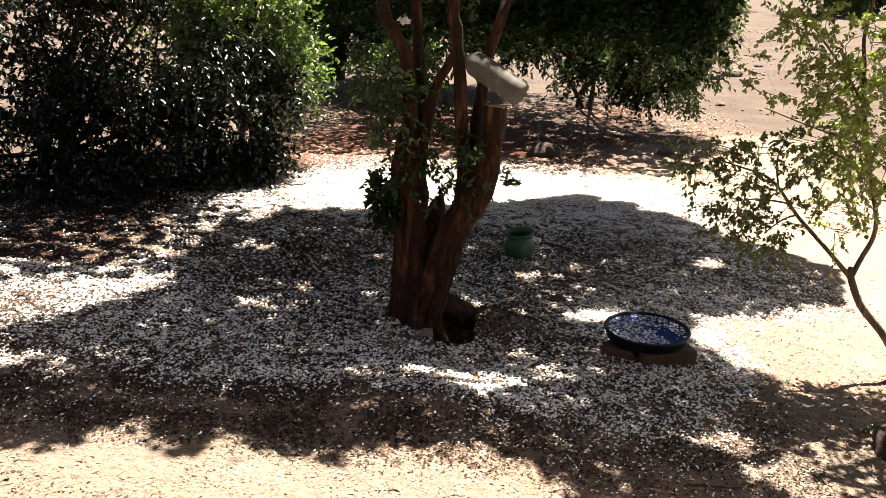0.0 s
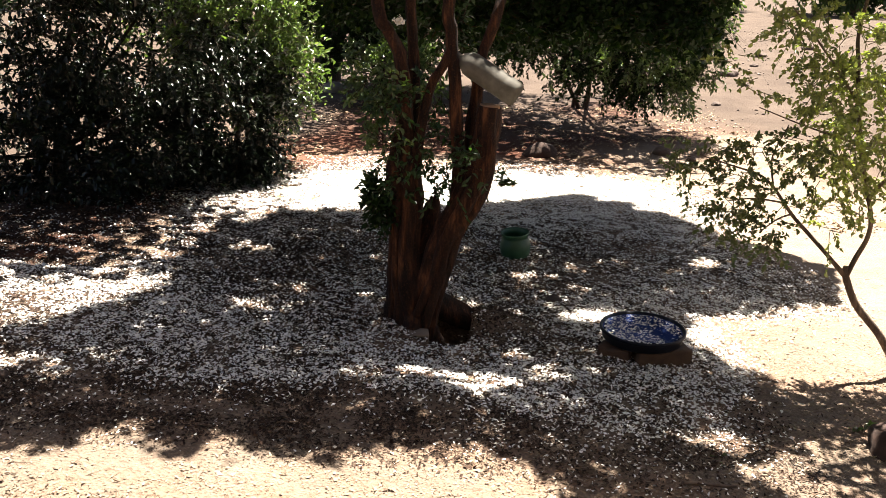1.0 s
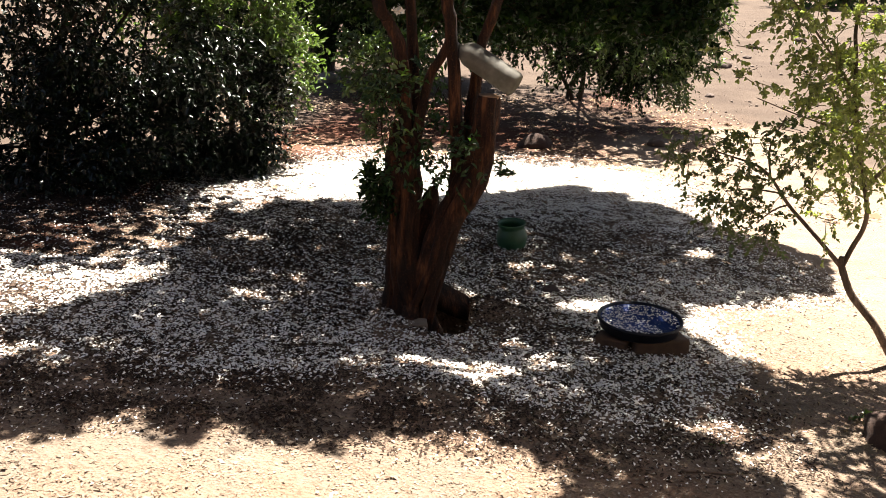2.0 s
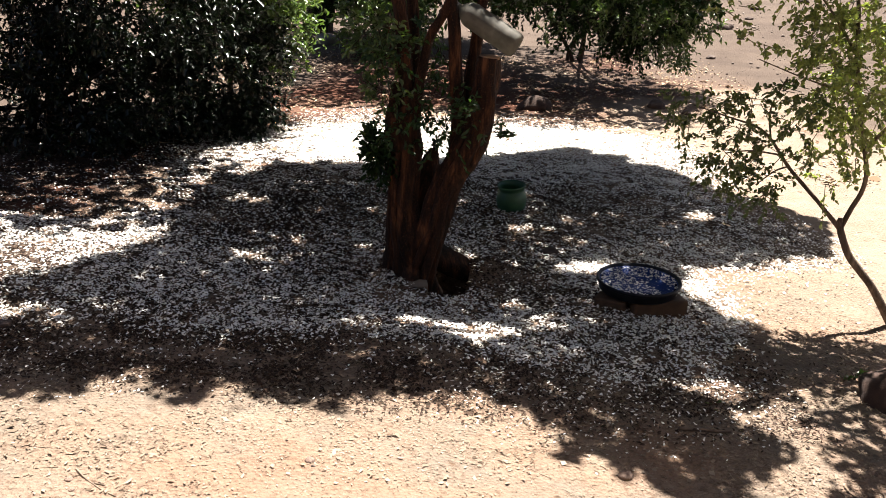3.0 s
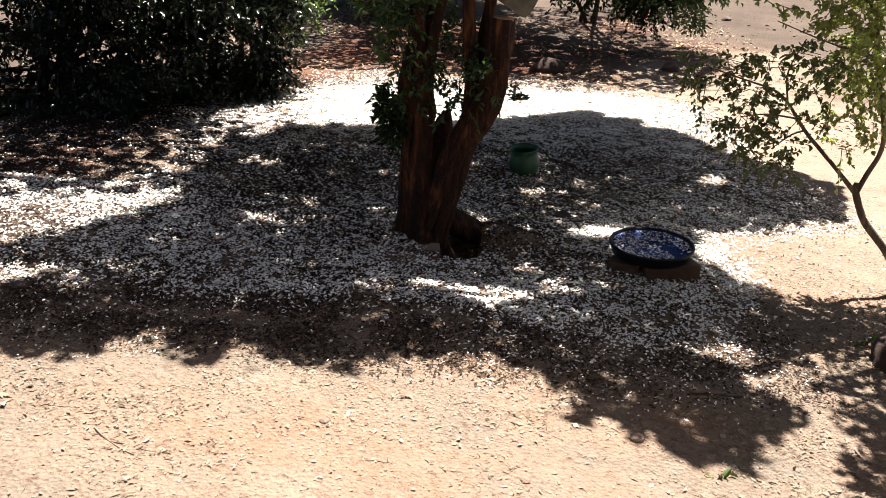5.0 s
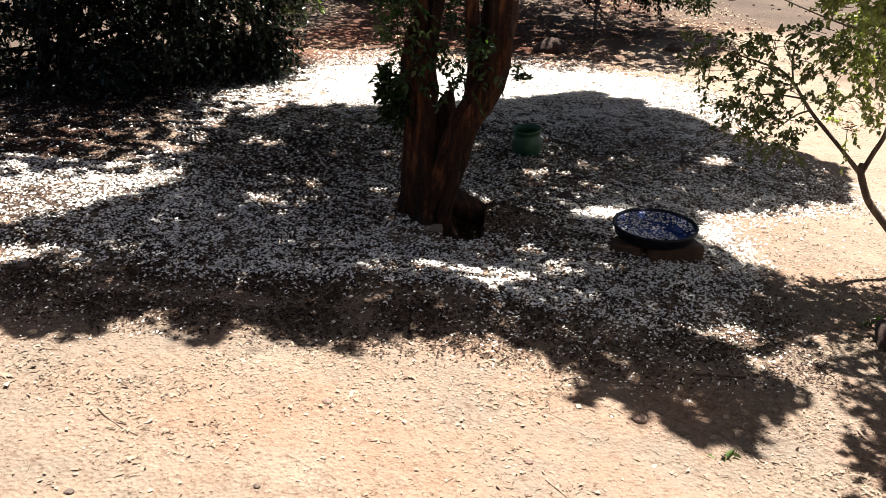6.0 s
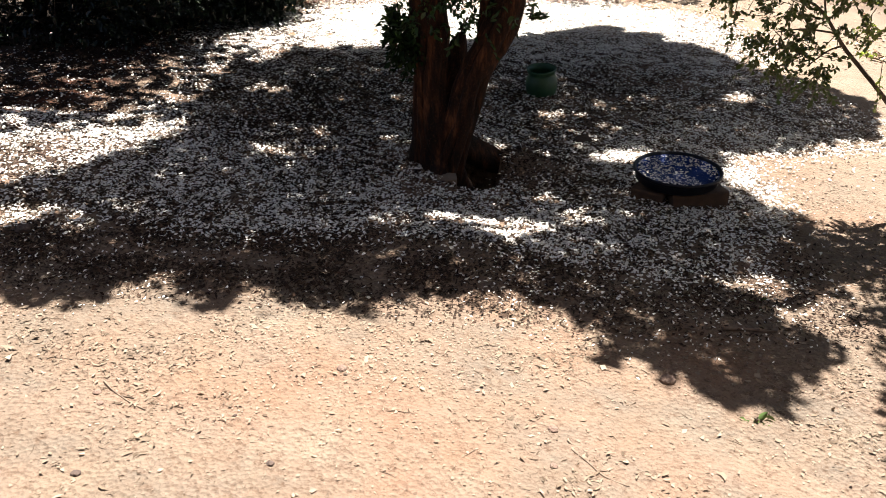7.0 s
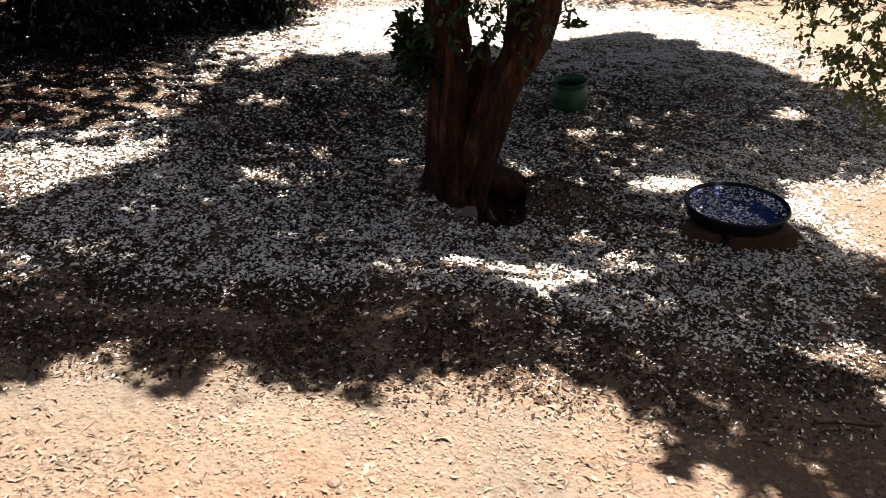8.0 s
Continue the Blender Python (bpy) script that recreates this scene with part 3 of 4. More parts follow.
    stems = [
        [(-0.156, 4.0, 0.40, 0.046), (-0.140, 4.0, 0.596, 0.038), (-0.149, 4.0, 0.774, 0.033), (-0.166, 4.0, 0.959, 0.030), (-0.219, 4.0, 1.074, 0.028), (-0.264, 4.0, 1.197, 0.027), (-0.4, 4.3, 1.9, 0.024), (-0.7, 4.7, 2.6, 0.016)],
        [(-0.121, 4.06, 0.36, 0.042), (-0.110, 4.1, 0.643, 0.032), (-0.112, 4.1, 0.849, 0.027), (-0.119, 4.1, 1.049, 0.024), (-0.124, 4.12, 1.25, 0.023), (-0.1, 4.6, 1.9, 0.022), (-0.3, 5.2, 2.7, 0.014)],
        [(-0.11, 4.0, 0.45, 0.030), (-0.095, 3.98, 0.536, 0.027), (-0.067, 3.98, 0.690, 0.022), (-0.033, 3.98, 0.833, 0.021), (0.019, 3.98, 0.919, 0.020), (0.058, 3.99, 1.0, 0.019), (0.07, 4.0, 1.1, 0.014)],
        [(0.085, 3.99, 0.22, 0.042), (0.095, 4.0, 0.35, 0.038), (0.100, 4.0, 0.456, 0.034), (0.090, 4.0, 0.560, 0.031), (0.071, 4.0, 0.888, 0.028), (0.059, 4.0, 1.057, 0.027), (0.06, 4.02, 1.25, 0.026), (0.3, 4.3, 2.0, 0.024), (0.7, 4.6, 2.7, 0.016)],
        [(0.15, 4.03, 0.30, 0.042), (0.149, 4.07, 0.439, 0.036), (0.155, 4.08, 0.655, 0.031), (0.169, 4.08, 0.766, 0.028), (0.193, 4.08, 0.955, 0.025), (0.223, 4.08, 1.041, 0.024), (0.28, 4.1, 1.22, 0.022), (0.5, 4.6, 2.0, 0.022), (1.2, 5.4, 2.7, 0.014)],
    ]
    for i, q in enumerate(stems):
        part("stem", tube(q, 14, 7, 0.22, 0.08, 10 + i, lobes=3), BARK, tree)
    # outer boughs up in the crown
    ends = [lift(np.float64(a), np.float64(b), 2.5) for a, b in [(-1.5, 2.9), (-0.9, 3.2), (0.1, 3.1), (0.8, 2.7), (1.2, 3.4), (1.9, 5.2), (1.6, 6.4), (0.6, 6.8), (-0.5, 5.9), (-1.0, 4.8), (1.3, 4.8), (0.3, 5.2)]]
    tops = [q[-2] for q in stems if q[-1][2] > 2]
    for i, (ex, ey, ez) in enumerate(ends):
        a = min(tops, key=lambda q: (q[0] - ex) ** 2 + (q[1] - ey) ** 2)
        e = (ex, ey, ez + 0.2 * ((i * 7) % 3))
        m = ((a[0] + e[0]) / 2 + 0.1, (a[1] + e[1]) / 2, (a[2] + e[2]) / 2 + 0.25)
        part("bough", tube([(*a[:3], a[3] * 0.9), (*m, 0.018), (*e, 0.008)], 8, 6, 0.15, 0, 30 + i), BARK, tree)
    # crown
    x, y = rng.uniform(-2.0, 2.7, 60000), rng.uniform(2.1, 7.6, 60000)
    ok = in_shade(x, y)
    x, y = x[ok][:13500], y[ok][:13500]
    dome = np.clip(3.2 - 0.35 * ((x - 0.3) ** 2 + 0.6 * (y - 4.8) ** 2), 0.5, 3.2)
    C = lift(x, y, 2.15 + dome * rng.uniform(0, 1, len(x)))
    k = (y > 5.9) & (x < 1.75)
    xs, ys = np.tile(x[k], 3)[:4000], np.tile(y[k], 3)[:4000]
    low = 1.32 + 0.25 * patchy(xs, ys, 1.6, 70.0)
    C = np.vstack([C, lift(xs, ys, low + (2.3 - low) * rng.uniform(0, 1, len(xs)))])
    leaf, tw = twig_leaves(C, rng.normal(size=C.shape) * (1, 1, 0.5), 9, 0.11, 0.062, 0.48, rng, 1.0, 0.15, kite=True)
    leaf = trimmed(leaf, lambda x, y: in_shade(x, y, 0.0))
    part("crown", leaf, LEAF_DARK, tree, "dense dark green crown", smooth=False)
    tagged(part("twigwork", tw, BARK, tree), kind="stuff")
    # leafy shoots on the stems, low skirts of leaves behind them
    shoots = [(-0.205, 3.95, 0.75, 0.07, 30), (-0.235, 3.94, 0.60, 0.06, 28), (-0.225, 3.96, 0.83, 0.06, 20), (-0.17, 3.92, 0.44, 0.075, 20), (-0.258, 3.99, 0.31, 0.06, 54), (-0.228, 3.99, 0.25, 0.045, 34), (-0.268, 3.99, 0.365, 0.045, 34), (-0.02, 3.95, 0.55, 0.10, 26),
              (0.02, 4.0, 0.40, 0.09, 18), (0.17, 3.86, 0.50, 0.07, 18), (0.24, 3.98, 0.40, 0.06, 10), (0.0, 4.1, 0.8, 0.10, 16), (-0.30, 4.08, 0.84, 0.09, 34), (0.0, 4.2, 1.05, 0.14, 18)]
    for sx, sy, sz, r, n in shoots:
        c = np.clip(rng.normal(size=(n, 3)), -1.5, 1.5) * r * 0.55
        leaf, tw = twig_leaves(c + (sx, sy, sz), unit(c) + rng.normal(size=(n, 3)) * 0.5, 7, 0.085 if n < 34 else 0.055, 0.034, 0.45, rng, 0.9, 0.3)
        # Sun and shade on the shoots are put into brighter and darker leaves.
        shoot = part("foliage", leaf, LEAF_GREEN if sx < -0.22 and sz > 0.5 else LEAF_DARK if n > 33 else LEAF_TREE, tree, "fresh green shoot on the stems", smooth=False)
        tagged(part("twigwork", tw, BARK, shoot), kind="stuff")
    P = np.array((-0.165, 3.94, 1.115)) + rng.normal(size=(40, 3)) * 0.010
    part("blossom", chip_mesh(P, rng.normal(size=P.shape), 0.022, 0.6, rng, 0.8), PETAL, tree, "small cluster of white flowers", smooth=False)
    return tree


build_main_tree()


# ---------------------------------------------------------------- shrubs and other trees
def crown_points(n, centre, radii, rng, hollow=0.45, holes=0.0, scale=1.4, seed=0.0, floor=-9.0):
    """Twig starts in an uneven ellipsoid with lobes and gaps."""
    out, got = [], 0
    while got < n:
        d = unit(rng.normal(size=(n * 3, 3)))
        r = rng.uniform(hollow ** 3, 1, n * 3) ** (1 / 3)
        p = d * r[:, None]
        keep = np.array([noise.noise(Vector(q * scale * 1.6) + Vector((seed, 0, 0))) > holes - 0.25 * (1 - rr) and rr < 0.9 + 0.35 * noise.noise(Vector(k * 2.2) + Vector((seed, 5, 0)))
                         for q, k, rr in zip(p, d, r)])
        p = p[keep] * radii + centre
        p = p[p[:, 2] > floor]
        out.append(p)
        got += len(p)
    P = np.vstack(out)[:n]
    return P, unit(P - np.array(centre))


def build_shrub(name, label, category, base, crowns, mat, bark, seed, stems=5, leaf=0.07, twig=0.22, per=10, stem_r=0.05, width=0.42, floor=0.05, extra=None, flat=0.0, kite=False):
    """A shrub or small tree: several bent stems, boughs and a crown of leafy twigs. crowns: rows of centre, radii, twigs, holes."""
    rng = np.random.default_rng(seed)
    thing = tagged(new(name), label, category)
    bx, by = base
    g = float(floor_z(bx, by))
    for i in range(stems):
        cc, rr = crowns[i % len(crowns)][:2]
        a = 2 * math.pi * i / stems + rng.uniform(0, 1)
        o = 0.12 * (stems > 1)
        s = (bx + o * math.cos(a), by + o * math.sin(a))
        e = np.array(cc) + np.array(rr) * (0.6 * math.cos(a), 0.6 * math.sin(a), 0.4)
        m = ((s[0] * 0.6 + e[0] * 0.4), (s[1] * 0.6 + e[1] * 0.4), g + 0.5 * (e[2] - g))
        part("stem", tube([(*s, g - 0.1, stem_r * 1.25), (s[0] + 0.03, s[1], g + 0.15, stem_r), (*m, stem_r * 0.7), (*e, stem_r * 0.25)], 10, 7, 0.2, 0.05, seed + i), bark, thing)
        for b in range(3):
            t = np.array(cc) + np.array(rr) * rng.uniform(-0.8, 0.8, 3)
            part("bough", tube([(*m, stem_r * 0.45), (*((np.array(m) + t) / 2 + (0, 0, 0.1)), stem_r * 0.3), (*t, stem_r * 0.12)], 7, 5, 0.15, 0, seed + 40 + b), bark, thing)
    C, D = [], []
    for k, (cc, rr, n, holes) in enumerate(crowns):
        p, d = crown_points(n, cc, rr, rng, 0.4, holes, seed=seed + k * 3.7, floor=g + floor)
        C.append(p)
        D.append(d)
    D = np.vstack(D) + rng.normal(size=(sum(map(len, D)), 3)) * 0.6
    lf, tw = twig_leaves(np.vstack(C), D, per, twig, leaf, width, rng, 0.9, 0.3, flat, kite)
    if extra is not None and extra[1] is flecked:
        lf = trimmed(lf, flecked)
    part("crown", lf, mat, thing, smooth=False)
    tagged(part("twigwork", tw, bark, thing), kind="stuff")
    # Leaves out of view, added to shade the soil below.
    if extra is not None:
        starts, shades = extra
        lf, tw = twig_leaves(starts, rng.normal(size=starts.shape) * (1, 1, 0.4), 6, 0.04, leaf, width, rng, 0.9, 0.2, 0.5, kite=True)
        lf = trimmed(lf, shades)
        part("shading_foliage", lf, mat, thing, smooth=False)
        tagged(part("shading_twigwork", tw, bark, thing), kind="stuff")
    return thing


def shading_boughs():
    """Twig starts of unseen boughs added high over the red soil to shade it, with gaps that let flecks of sun through.
    """
    rng = np.random.default_rng(78)
    x, y = rng.uniform(-2.4, 3.4, 30000), rng.uniform(8.4, 13.9, 30000)
    k = (y > 8.45 + 0.12 * np.abs(x - 1.0)) & (x < 2.45 + 0.5 * patchy(x, y, 2.5, 52.0))
    x, y = x[k][:14000], y[k][:14000]
    return lift(x, y, rng.uniform(2.1, 3.2, len(x)))


def flecked(x, y):
    """Where the leaves over the red soil shade it; the rest is flecks of sun."""
    open_edge = 0.35 * np.clip(x - 1.7, 0, 2) + 0.5 * np.clip(8.7 + 0.25 * np.abs(x - 0.8) - y, 0, 1) * (x < 0)
    return patchy(x * 0.8, y * 0.7, 6.5, 51.0) + 0.7 * patchy(x, y * 0.8, 13.0, 52.0) > -0.24 - 0.2 * np.clip(-x, 0, 1) + open_edge


def dappled(x, y):
    """Where the added boughs by the bush shade the soil; the rest is streaks of sun."""
    return 0.7 * patchy(x * 0.8, y, 8.0, 31.0) + patchy(x * 0.8, y, 15.0, 32.0) > 0.06 + np.clip(0.25 * (x + 1.9), -0.15, 0.3) - 0.12 * np.clip(y - 4.6, 0, 1.5) + 1.2 * np.clip(4.28 + 0.4 * (x + 2.0) - y, 0, 0.5)


def dapple_boughs():
    """Twig starts of unseen boughs over the petals, added to dapple the soil."""
    rng = np.random.default_rng(77)
    x, y = rng.uniform(-3.8, -1.2, 36000), rng.uniform(4.0, 7.4, 36000)
    k = (y > 3.85 + 0.5 * (x + 2.0)) & ((x < -1.45) | (y < 5.7)) & (y < 6.15)
    x, y = x[k][:13000], y[k][:13000]
    return lift(x, y, rng.uniform(1.75, 2.1, len(x)))


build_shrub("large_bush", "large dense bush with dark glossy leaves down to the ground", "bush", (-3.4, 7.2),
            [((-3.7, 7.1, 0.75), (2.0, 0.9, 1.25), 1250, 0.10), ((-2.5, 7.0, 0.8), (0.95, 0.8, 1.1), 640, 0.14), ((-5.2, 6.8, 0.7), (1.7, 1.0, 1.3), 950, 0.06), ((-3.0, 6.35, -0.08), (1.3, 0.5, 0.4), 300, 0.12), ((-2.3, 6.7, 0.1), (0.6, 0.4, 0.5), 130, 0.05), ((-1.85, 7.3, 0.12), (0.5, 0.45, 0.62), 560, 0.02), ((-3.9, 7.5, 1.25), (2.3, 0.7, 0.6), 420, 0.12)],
            LEAF_BUSH, BARK_DARK, 3, stems=7, leaf=0.056, twig=0.24, per=12, stem_r=0.028, width=0.52, floor=-0.02, extra=(dapple_boughs(), dappled), flat=0.4)
# Sunlit side of the large bush, built apart with a brighter leaf colour.
build_shrub("sunlit_flank", "sunlit flank of the large bush, sun put into brighter leaves", "bush", (-2.15, 9.0),
            [((-2.15, 8.7, 0.95), (0.75, 0.8, 0.75), 800, 0.06), ((-1.75, 7.7, 0.95), (0.5, 0.4, 0.55), 380, 0.06), ((-1.68, 8.3, 0.42), (0.4, 0.4, 0.36), 160, 0.06), ((-2.7, 8.6, 1.25), (0.7, 0.7, 0.7), 420, 0.05)],
            LEAF_GREEN, BARK_GREY, 13, stems=4, leaf=0.06, twig=0.24, per=13, stem_r=0.03, floor=-0.02)
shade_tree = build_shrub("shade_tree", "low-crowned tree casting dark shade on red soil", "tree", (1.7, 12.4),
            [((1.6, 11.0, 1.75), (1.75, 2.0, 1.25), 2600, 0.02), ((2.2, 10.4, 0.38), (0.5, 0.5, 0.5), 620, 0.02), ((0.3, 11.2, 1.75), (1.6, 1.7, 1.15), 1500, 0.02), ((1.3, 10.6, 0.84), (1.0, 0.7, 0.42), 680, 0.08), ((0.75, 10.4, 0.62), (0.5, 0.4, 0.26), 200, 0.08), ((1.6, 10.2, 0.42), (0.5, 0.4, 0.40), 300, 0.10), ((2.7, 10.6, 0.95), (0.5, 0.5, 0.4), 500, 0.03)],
            LEAF_DARK, BARK_DARK, 5, stems=4, leaf=0.055, twig=0.28, per=16, stem_r=0.028, floor=0.12, extra=(shading_boughs(), flecked), kite=True)
# Sprays in a brighter leaf colour, painting sun on the crown's edge.
rng = np.random.default_rng(91)
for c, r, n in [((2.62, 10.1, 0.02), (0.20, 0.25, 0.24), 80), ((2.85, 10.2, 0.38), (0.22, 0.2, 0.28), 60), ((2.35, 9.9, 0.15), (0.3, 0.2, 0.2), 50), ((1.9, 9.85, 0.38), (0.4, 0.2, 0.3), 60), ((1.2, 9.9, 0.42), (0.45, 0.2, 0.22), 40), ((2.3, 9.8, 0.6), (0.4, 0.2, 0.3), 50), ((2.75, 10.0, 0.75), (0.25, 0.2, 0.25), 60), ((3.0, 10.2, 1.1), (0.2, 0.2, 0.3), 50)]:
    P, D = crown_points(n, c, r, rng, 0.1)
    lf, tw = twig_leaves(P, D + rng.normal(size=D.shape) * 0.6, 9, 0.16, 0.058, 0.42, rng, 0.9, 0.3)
    spray = part("sun_tinted_foliage", lf, LEAF_GREEN, shade_tree, "leaves in a brighter green that stands for sun on them", smooth=False)
    tagged(part("twigwork", tw, BARK_DARK, spray), kind="stuff")
# The highest crown lobe is out of view, added to block low sky.
build_shrub("back_tree", "slim dark-trunked tree standing behind the bushes", "tree", (-2.25, 14.9),
            [((-2.6, 15.0, 2.0), (2.2, 1.5, 1.3), 1100, 0.05), ((-0.7, 14.0, 1.35), (1.7, 1.2, 1.2), 2600, 0.0), ((-1.0, 13.4, 0.75), (1.3, 0.8, 0.85), 1100, 0.04), ((-1.2, 15.6, 4.8), (3.2, 1.6, 2.4), 1500, 0.0)],
            LEAF_DARK, BARK_DARK, 7, stems=2, leaf=0.085, twig=0.35, stem_r=0.13, floor=0.4, kite=True)
build_shrub("understory_bush", "small leafy green bush in dappled light", "bush", (-0.95, 12.2),
            [((-0.95, 12.2, -0.05), (0.75, 0.6, 0.55), 330, 0.0)], LEAF_GREEN, BARK_GREY, 17, stems=4, leaf=0.07, twig=0.22, stem_r=0.015, floor=-0.02)
for i, (bx, by, w) in enumerate([(17.0, 40.0, 3.5), (24.0, 43.0, 4.0), (10.5, 44.0, 3.5), (3.0, 42.0, 4.0), (-6.0, 40.0, 4.0), (-14.0, 42.0, 4.5), (-21.0, 38.0, 4.0)]):
    build_shrub("far_tree", "dark green tree at the far edge of the yard", "tree", (bx, by), [((bx, by, 1.9), (w, 2.4, 2.4), 900, 0.0)], LEAF_FAR, BARK_GREY, 60 + i, stems=3, leaf=0.28, twig=0.6, stem_r=0.12, floor=0.2, kite=True)


def build_sapling():
    rng = np.random.default_rng(21)
    tree = tagged(new("sapling"), "slender young tree with sparse yellow-green leaves in sunlight", "sapling")
    g = float(floor_z(2.22, 3.93))
    part("trunk", tube([(2.26, 3.93, g - 0.1, 0.0229), (2.2, 3.925, g + 0.02, 0.0207), (2.080, 3.912, -0.306, 0.0192), (2.008, 3.912, -0.221, 0.0179), (1.928, 3.912, -0.124, 0.0165), (1.870, 3.912, 0.005, 0.0152), (1.866, 3.912, 0.047, 0.0110)], 12, 8, 0.15, 0.04, 4), BARK_GREY, tree)
    limbs = [
        [(1.876, 3.912, -0.009, 0.0149), (1.781, 3.912, 0.093, 0.0121), (1.678, 3.912, 0.198, 0.0112), (1.590, 3.912, 0.290, 0.0102), (1.487, 3.893, 0.418, 0.0084), (1.405, 3.865, 0.481, 0.0065), (1.271, 3.819, 0.530, 0.0047), (1.104, 3.800, 0.586, 0.0028)],
        [(1.870, 3.912, -0.009, 0.0167), (1.907, 3.912, 0.095, 0.0149), (1.943, 3.912, 0.190, 0.014), (1.939, 3.912, 0.295, 0.013), (1.877, 3.912, 0.501, 0.0121), (1.819, 3.912, 0.748, 0.0112), (1.789, 3.912, 0.940, 0.0112), (1.773, 3.912, 1.135, 0.0102), (1.820, 3.819, 1.581, 0.0093), (1.866, 3.633, 2.046, 0.0056)],
        [(1.806, 3.912, 0.791, 0.0074), (1.680, 3.893, 0.949, 0.0065), (1.569, 3.865, 1.070, 0.0056), (1.448, 3.819, 1.191, 0.0037)],
        [(1.922, 3.912, 0.372, 0.0093), (2.052, 3.912, 0.558, 0.0074), (2.192, 3.912, 0.884, 0.0056), (2.238, 3.819, 1.302, 0.0037)],
        [(1.590, 3.912, 0.290, 0.0065), (1.513, 3.865, 0.279, 0.0047), (1.429, 3.837, 0.224, 0.0028)],
        [(1.487, 3.893, 0.418, 0.0056), (1.457, 3.865, 0.558, 0.0047), (1.494, 3.819, 0.707, 0.0028)],
        [(1.550, 3.902, 0.344, 0.0056), (1.401, 3.865, 0.372, 0.0047), (1.271, 3.819, 0.372, 0.0028)],
        [(1.848, 3.912, 0.605, 0.0065), (1.718, 3.865, 0.651, 0.0056), (1.550, 3.819, 0.707, 0.0037), (1.355, 3.800, 0.782, 0.0028)],
        [(1.801, 3.865, 1.488, 0.0084), (1.727, 3.447, 1.767, 0.0065), (1.680, 2.889, 1.953, 0.0037)],
    ]
    for i, q in enumerate(limbs):
        part("limb", tube([(*p[:3], 0.8 * p[3]) for p in q], 8, 7, 0.15, 0, 50 + i), BARK_GREY, tree)
    lobes = [((1.77, 3.87, 0.67), (0.26, 0.30, 0.33), 150), ((2.01, 3.91, 0.74), (0.33, 0.33, 0.47), 180), ((1.51, 3.82, 1.12), (0.15, 0.15, 0.09), 34), ((1.66, 3.82, 0.87), (0.15, 0.19, 0.11), 46), ((1.59, 3.84, 0.56), (0.13, 0.14, 0.11), 18),
             ((1.77, 3.87, 1.04), (0.28, 0.28, 0.19), 50), ((2.01, 3.82, 1.40), (0.23, 0.23, 0.19), 40), ((1.29, 3.86, 0.47), (0.13, 0.10, 0.07), 21), ((1.31, 3.86, 0.33), (0.13, 0.10, 0.06), 24), ((1.29, 3.86, 0.21), (0.07, 0.10, 0.03), 10),
             ((1.45, 3.86, 0.28), (0.07, 0.10, 0.05), 10), ((1.48, 3.86, 0.17), (0.03, 0.10, 0.07), 13), ((1.11, 3.86, 0.51), (0.08, 0.10, 0.07), 8), ((1.05, 3.86, 0.58), (0.07, 0.10, 0.06), 6), ((1.53, 3.86, 0.36), (0.06, 0.10, 0.04), 6),
             ((1.74, 3.86, 0.36), (0.06, 0.10, 0.06), 6), ((1.77, 3.86, 0.22), (0.05, 0.10, 0.05), 3), ((1.85, 3.86, 0.29), (0.05, 0.10, 0.05), 5), ((1.21, 3.86, 0.61), (0.10, 0.10, 0.05), 10), ((1.37, 3.86, 0.60), (0.08, 0.10, 0.07), 10),
             ((1.24, 3.86, 0.98), (0.06, 0.08, 0.06), 4), ((1.35, 3.86, 0.87), (0.05, 0.08, 0.04), 4), ((1.40, 3.86, 0.82), (0.03, 0.08, 0.03), 3), ((1.41, 3.86, 1.15), (0.05, 0.08, 0.04), 5)]
    C, D = [], []
    for k, (c, r, n) in enumerate(lobes):
        p, d = crown_points(n, c, r, rng, 0.1, 0.0, 1.6, k * 2.3)
        C.append(p)
        D.append(d)
    # Loose leaves above the view, added only to throw dapples on the soil.
    x, y = rng.uniform(1.0, 2.6, 9000), rng.uniform(1.4, 3.7, 9000)
    k = (((x - 1.98) / 0.95) ** 2 + ((y - 2.65) / 1.15) ** 2 < 1 + 0.5 * patchy(x, y, 5.0, 46.0)) & (x > 1.12 + 0.34 * (y - 1.9) - 0.12 * (y > 2.75)) & (0.7 * patchy(x, y, 6.0, 44.0) + patchy(x, y, 22.0, 45.0) > 0.05 - 0.4 * (y < 2.6))
    x, y = x[k][:2500], y[k][:2500]
    top = lift(x, y, rng.uniform(1.85, 2.45, len(x)))
    C, D = np.vstack(C), np.vstack(D)
    D += rng.normal(size=D.shape) * 0.7
    # Low leaves take the darker copy to look shaded and backlit.
    low = (C[:, 0] < 1.62) & (C[:, 2] < 0.75)
    lf, low_tw = twig_leaves(C[low], D[low], 15, 0.095, 0.0245, 0.56, rng, 0.9, 0.3, 0.1)
    part("lower_crown", lf, LEAF_SHADED, tree, "olive-green leaves on the low boughs, shade put into their colour", smooth=False)
    tagged(part("lower_twigwork", low_tw, TWIG_GREEN, tree), kind="stuff")
    lf, tw = twig_leaves(C[~low], D[~low], 15, 0.095, 0.0245, 0.56, rng, 0.9, 0.3, 0.1)
    part("crown", lf, LEAF_SAPLING, tree, smooth=False)
    lf, top_tw = twig_leaves(top, rng.normal(size=top.shape), 8, 0.05, 0.038, 0.56, rng, 0.9, 0.3, 0.4, kite=True)
    part("dapple_crown", lf, LEAF_SAPLING, tree, smooth=False)
    tagged(part("dapple_twigwork", top_tw, TWIG_GREEN, tree), kind="stuff")
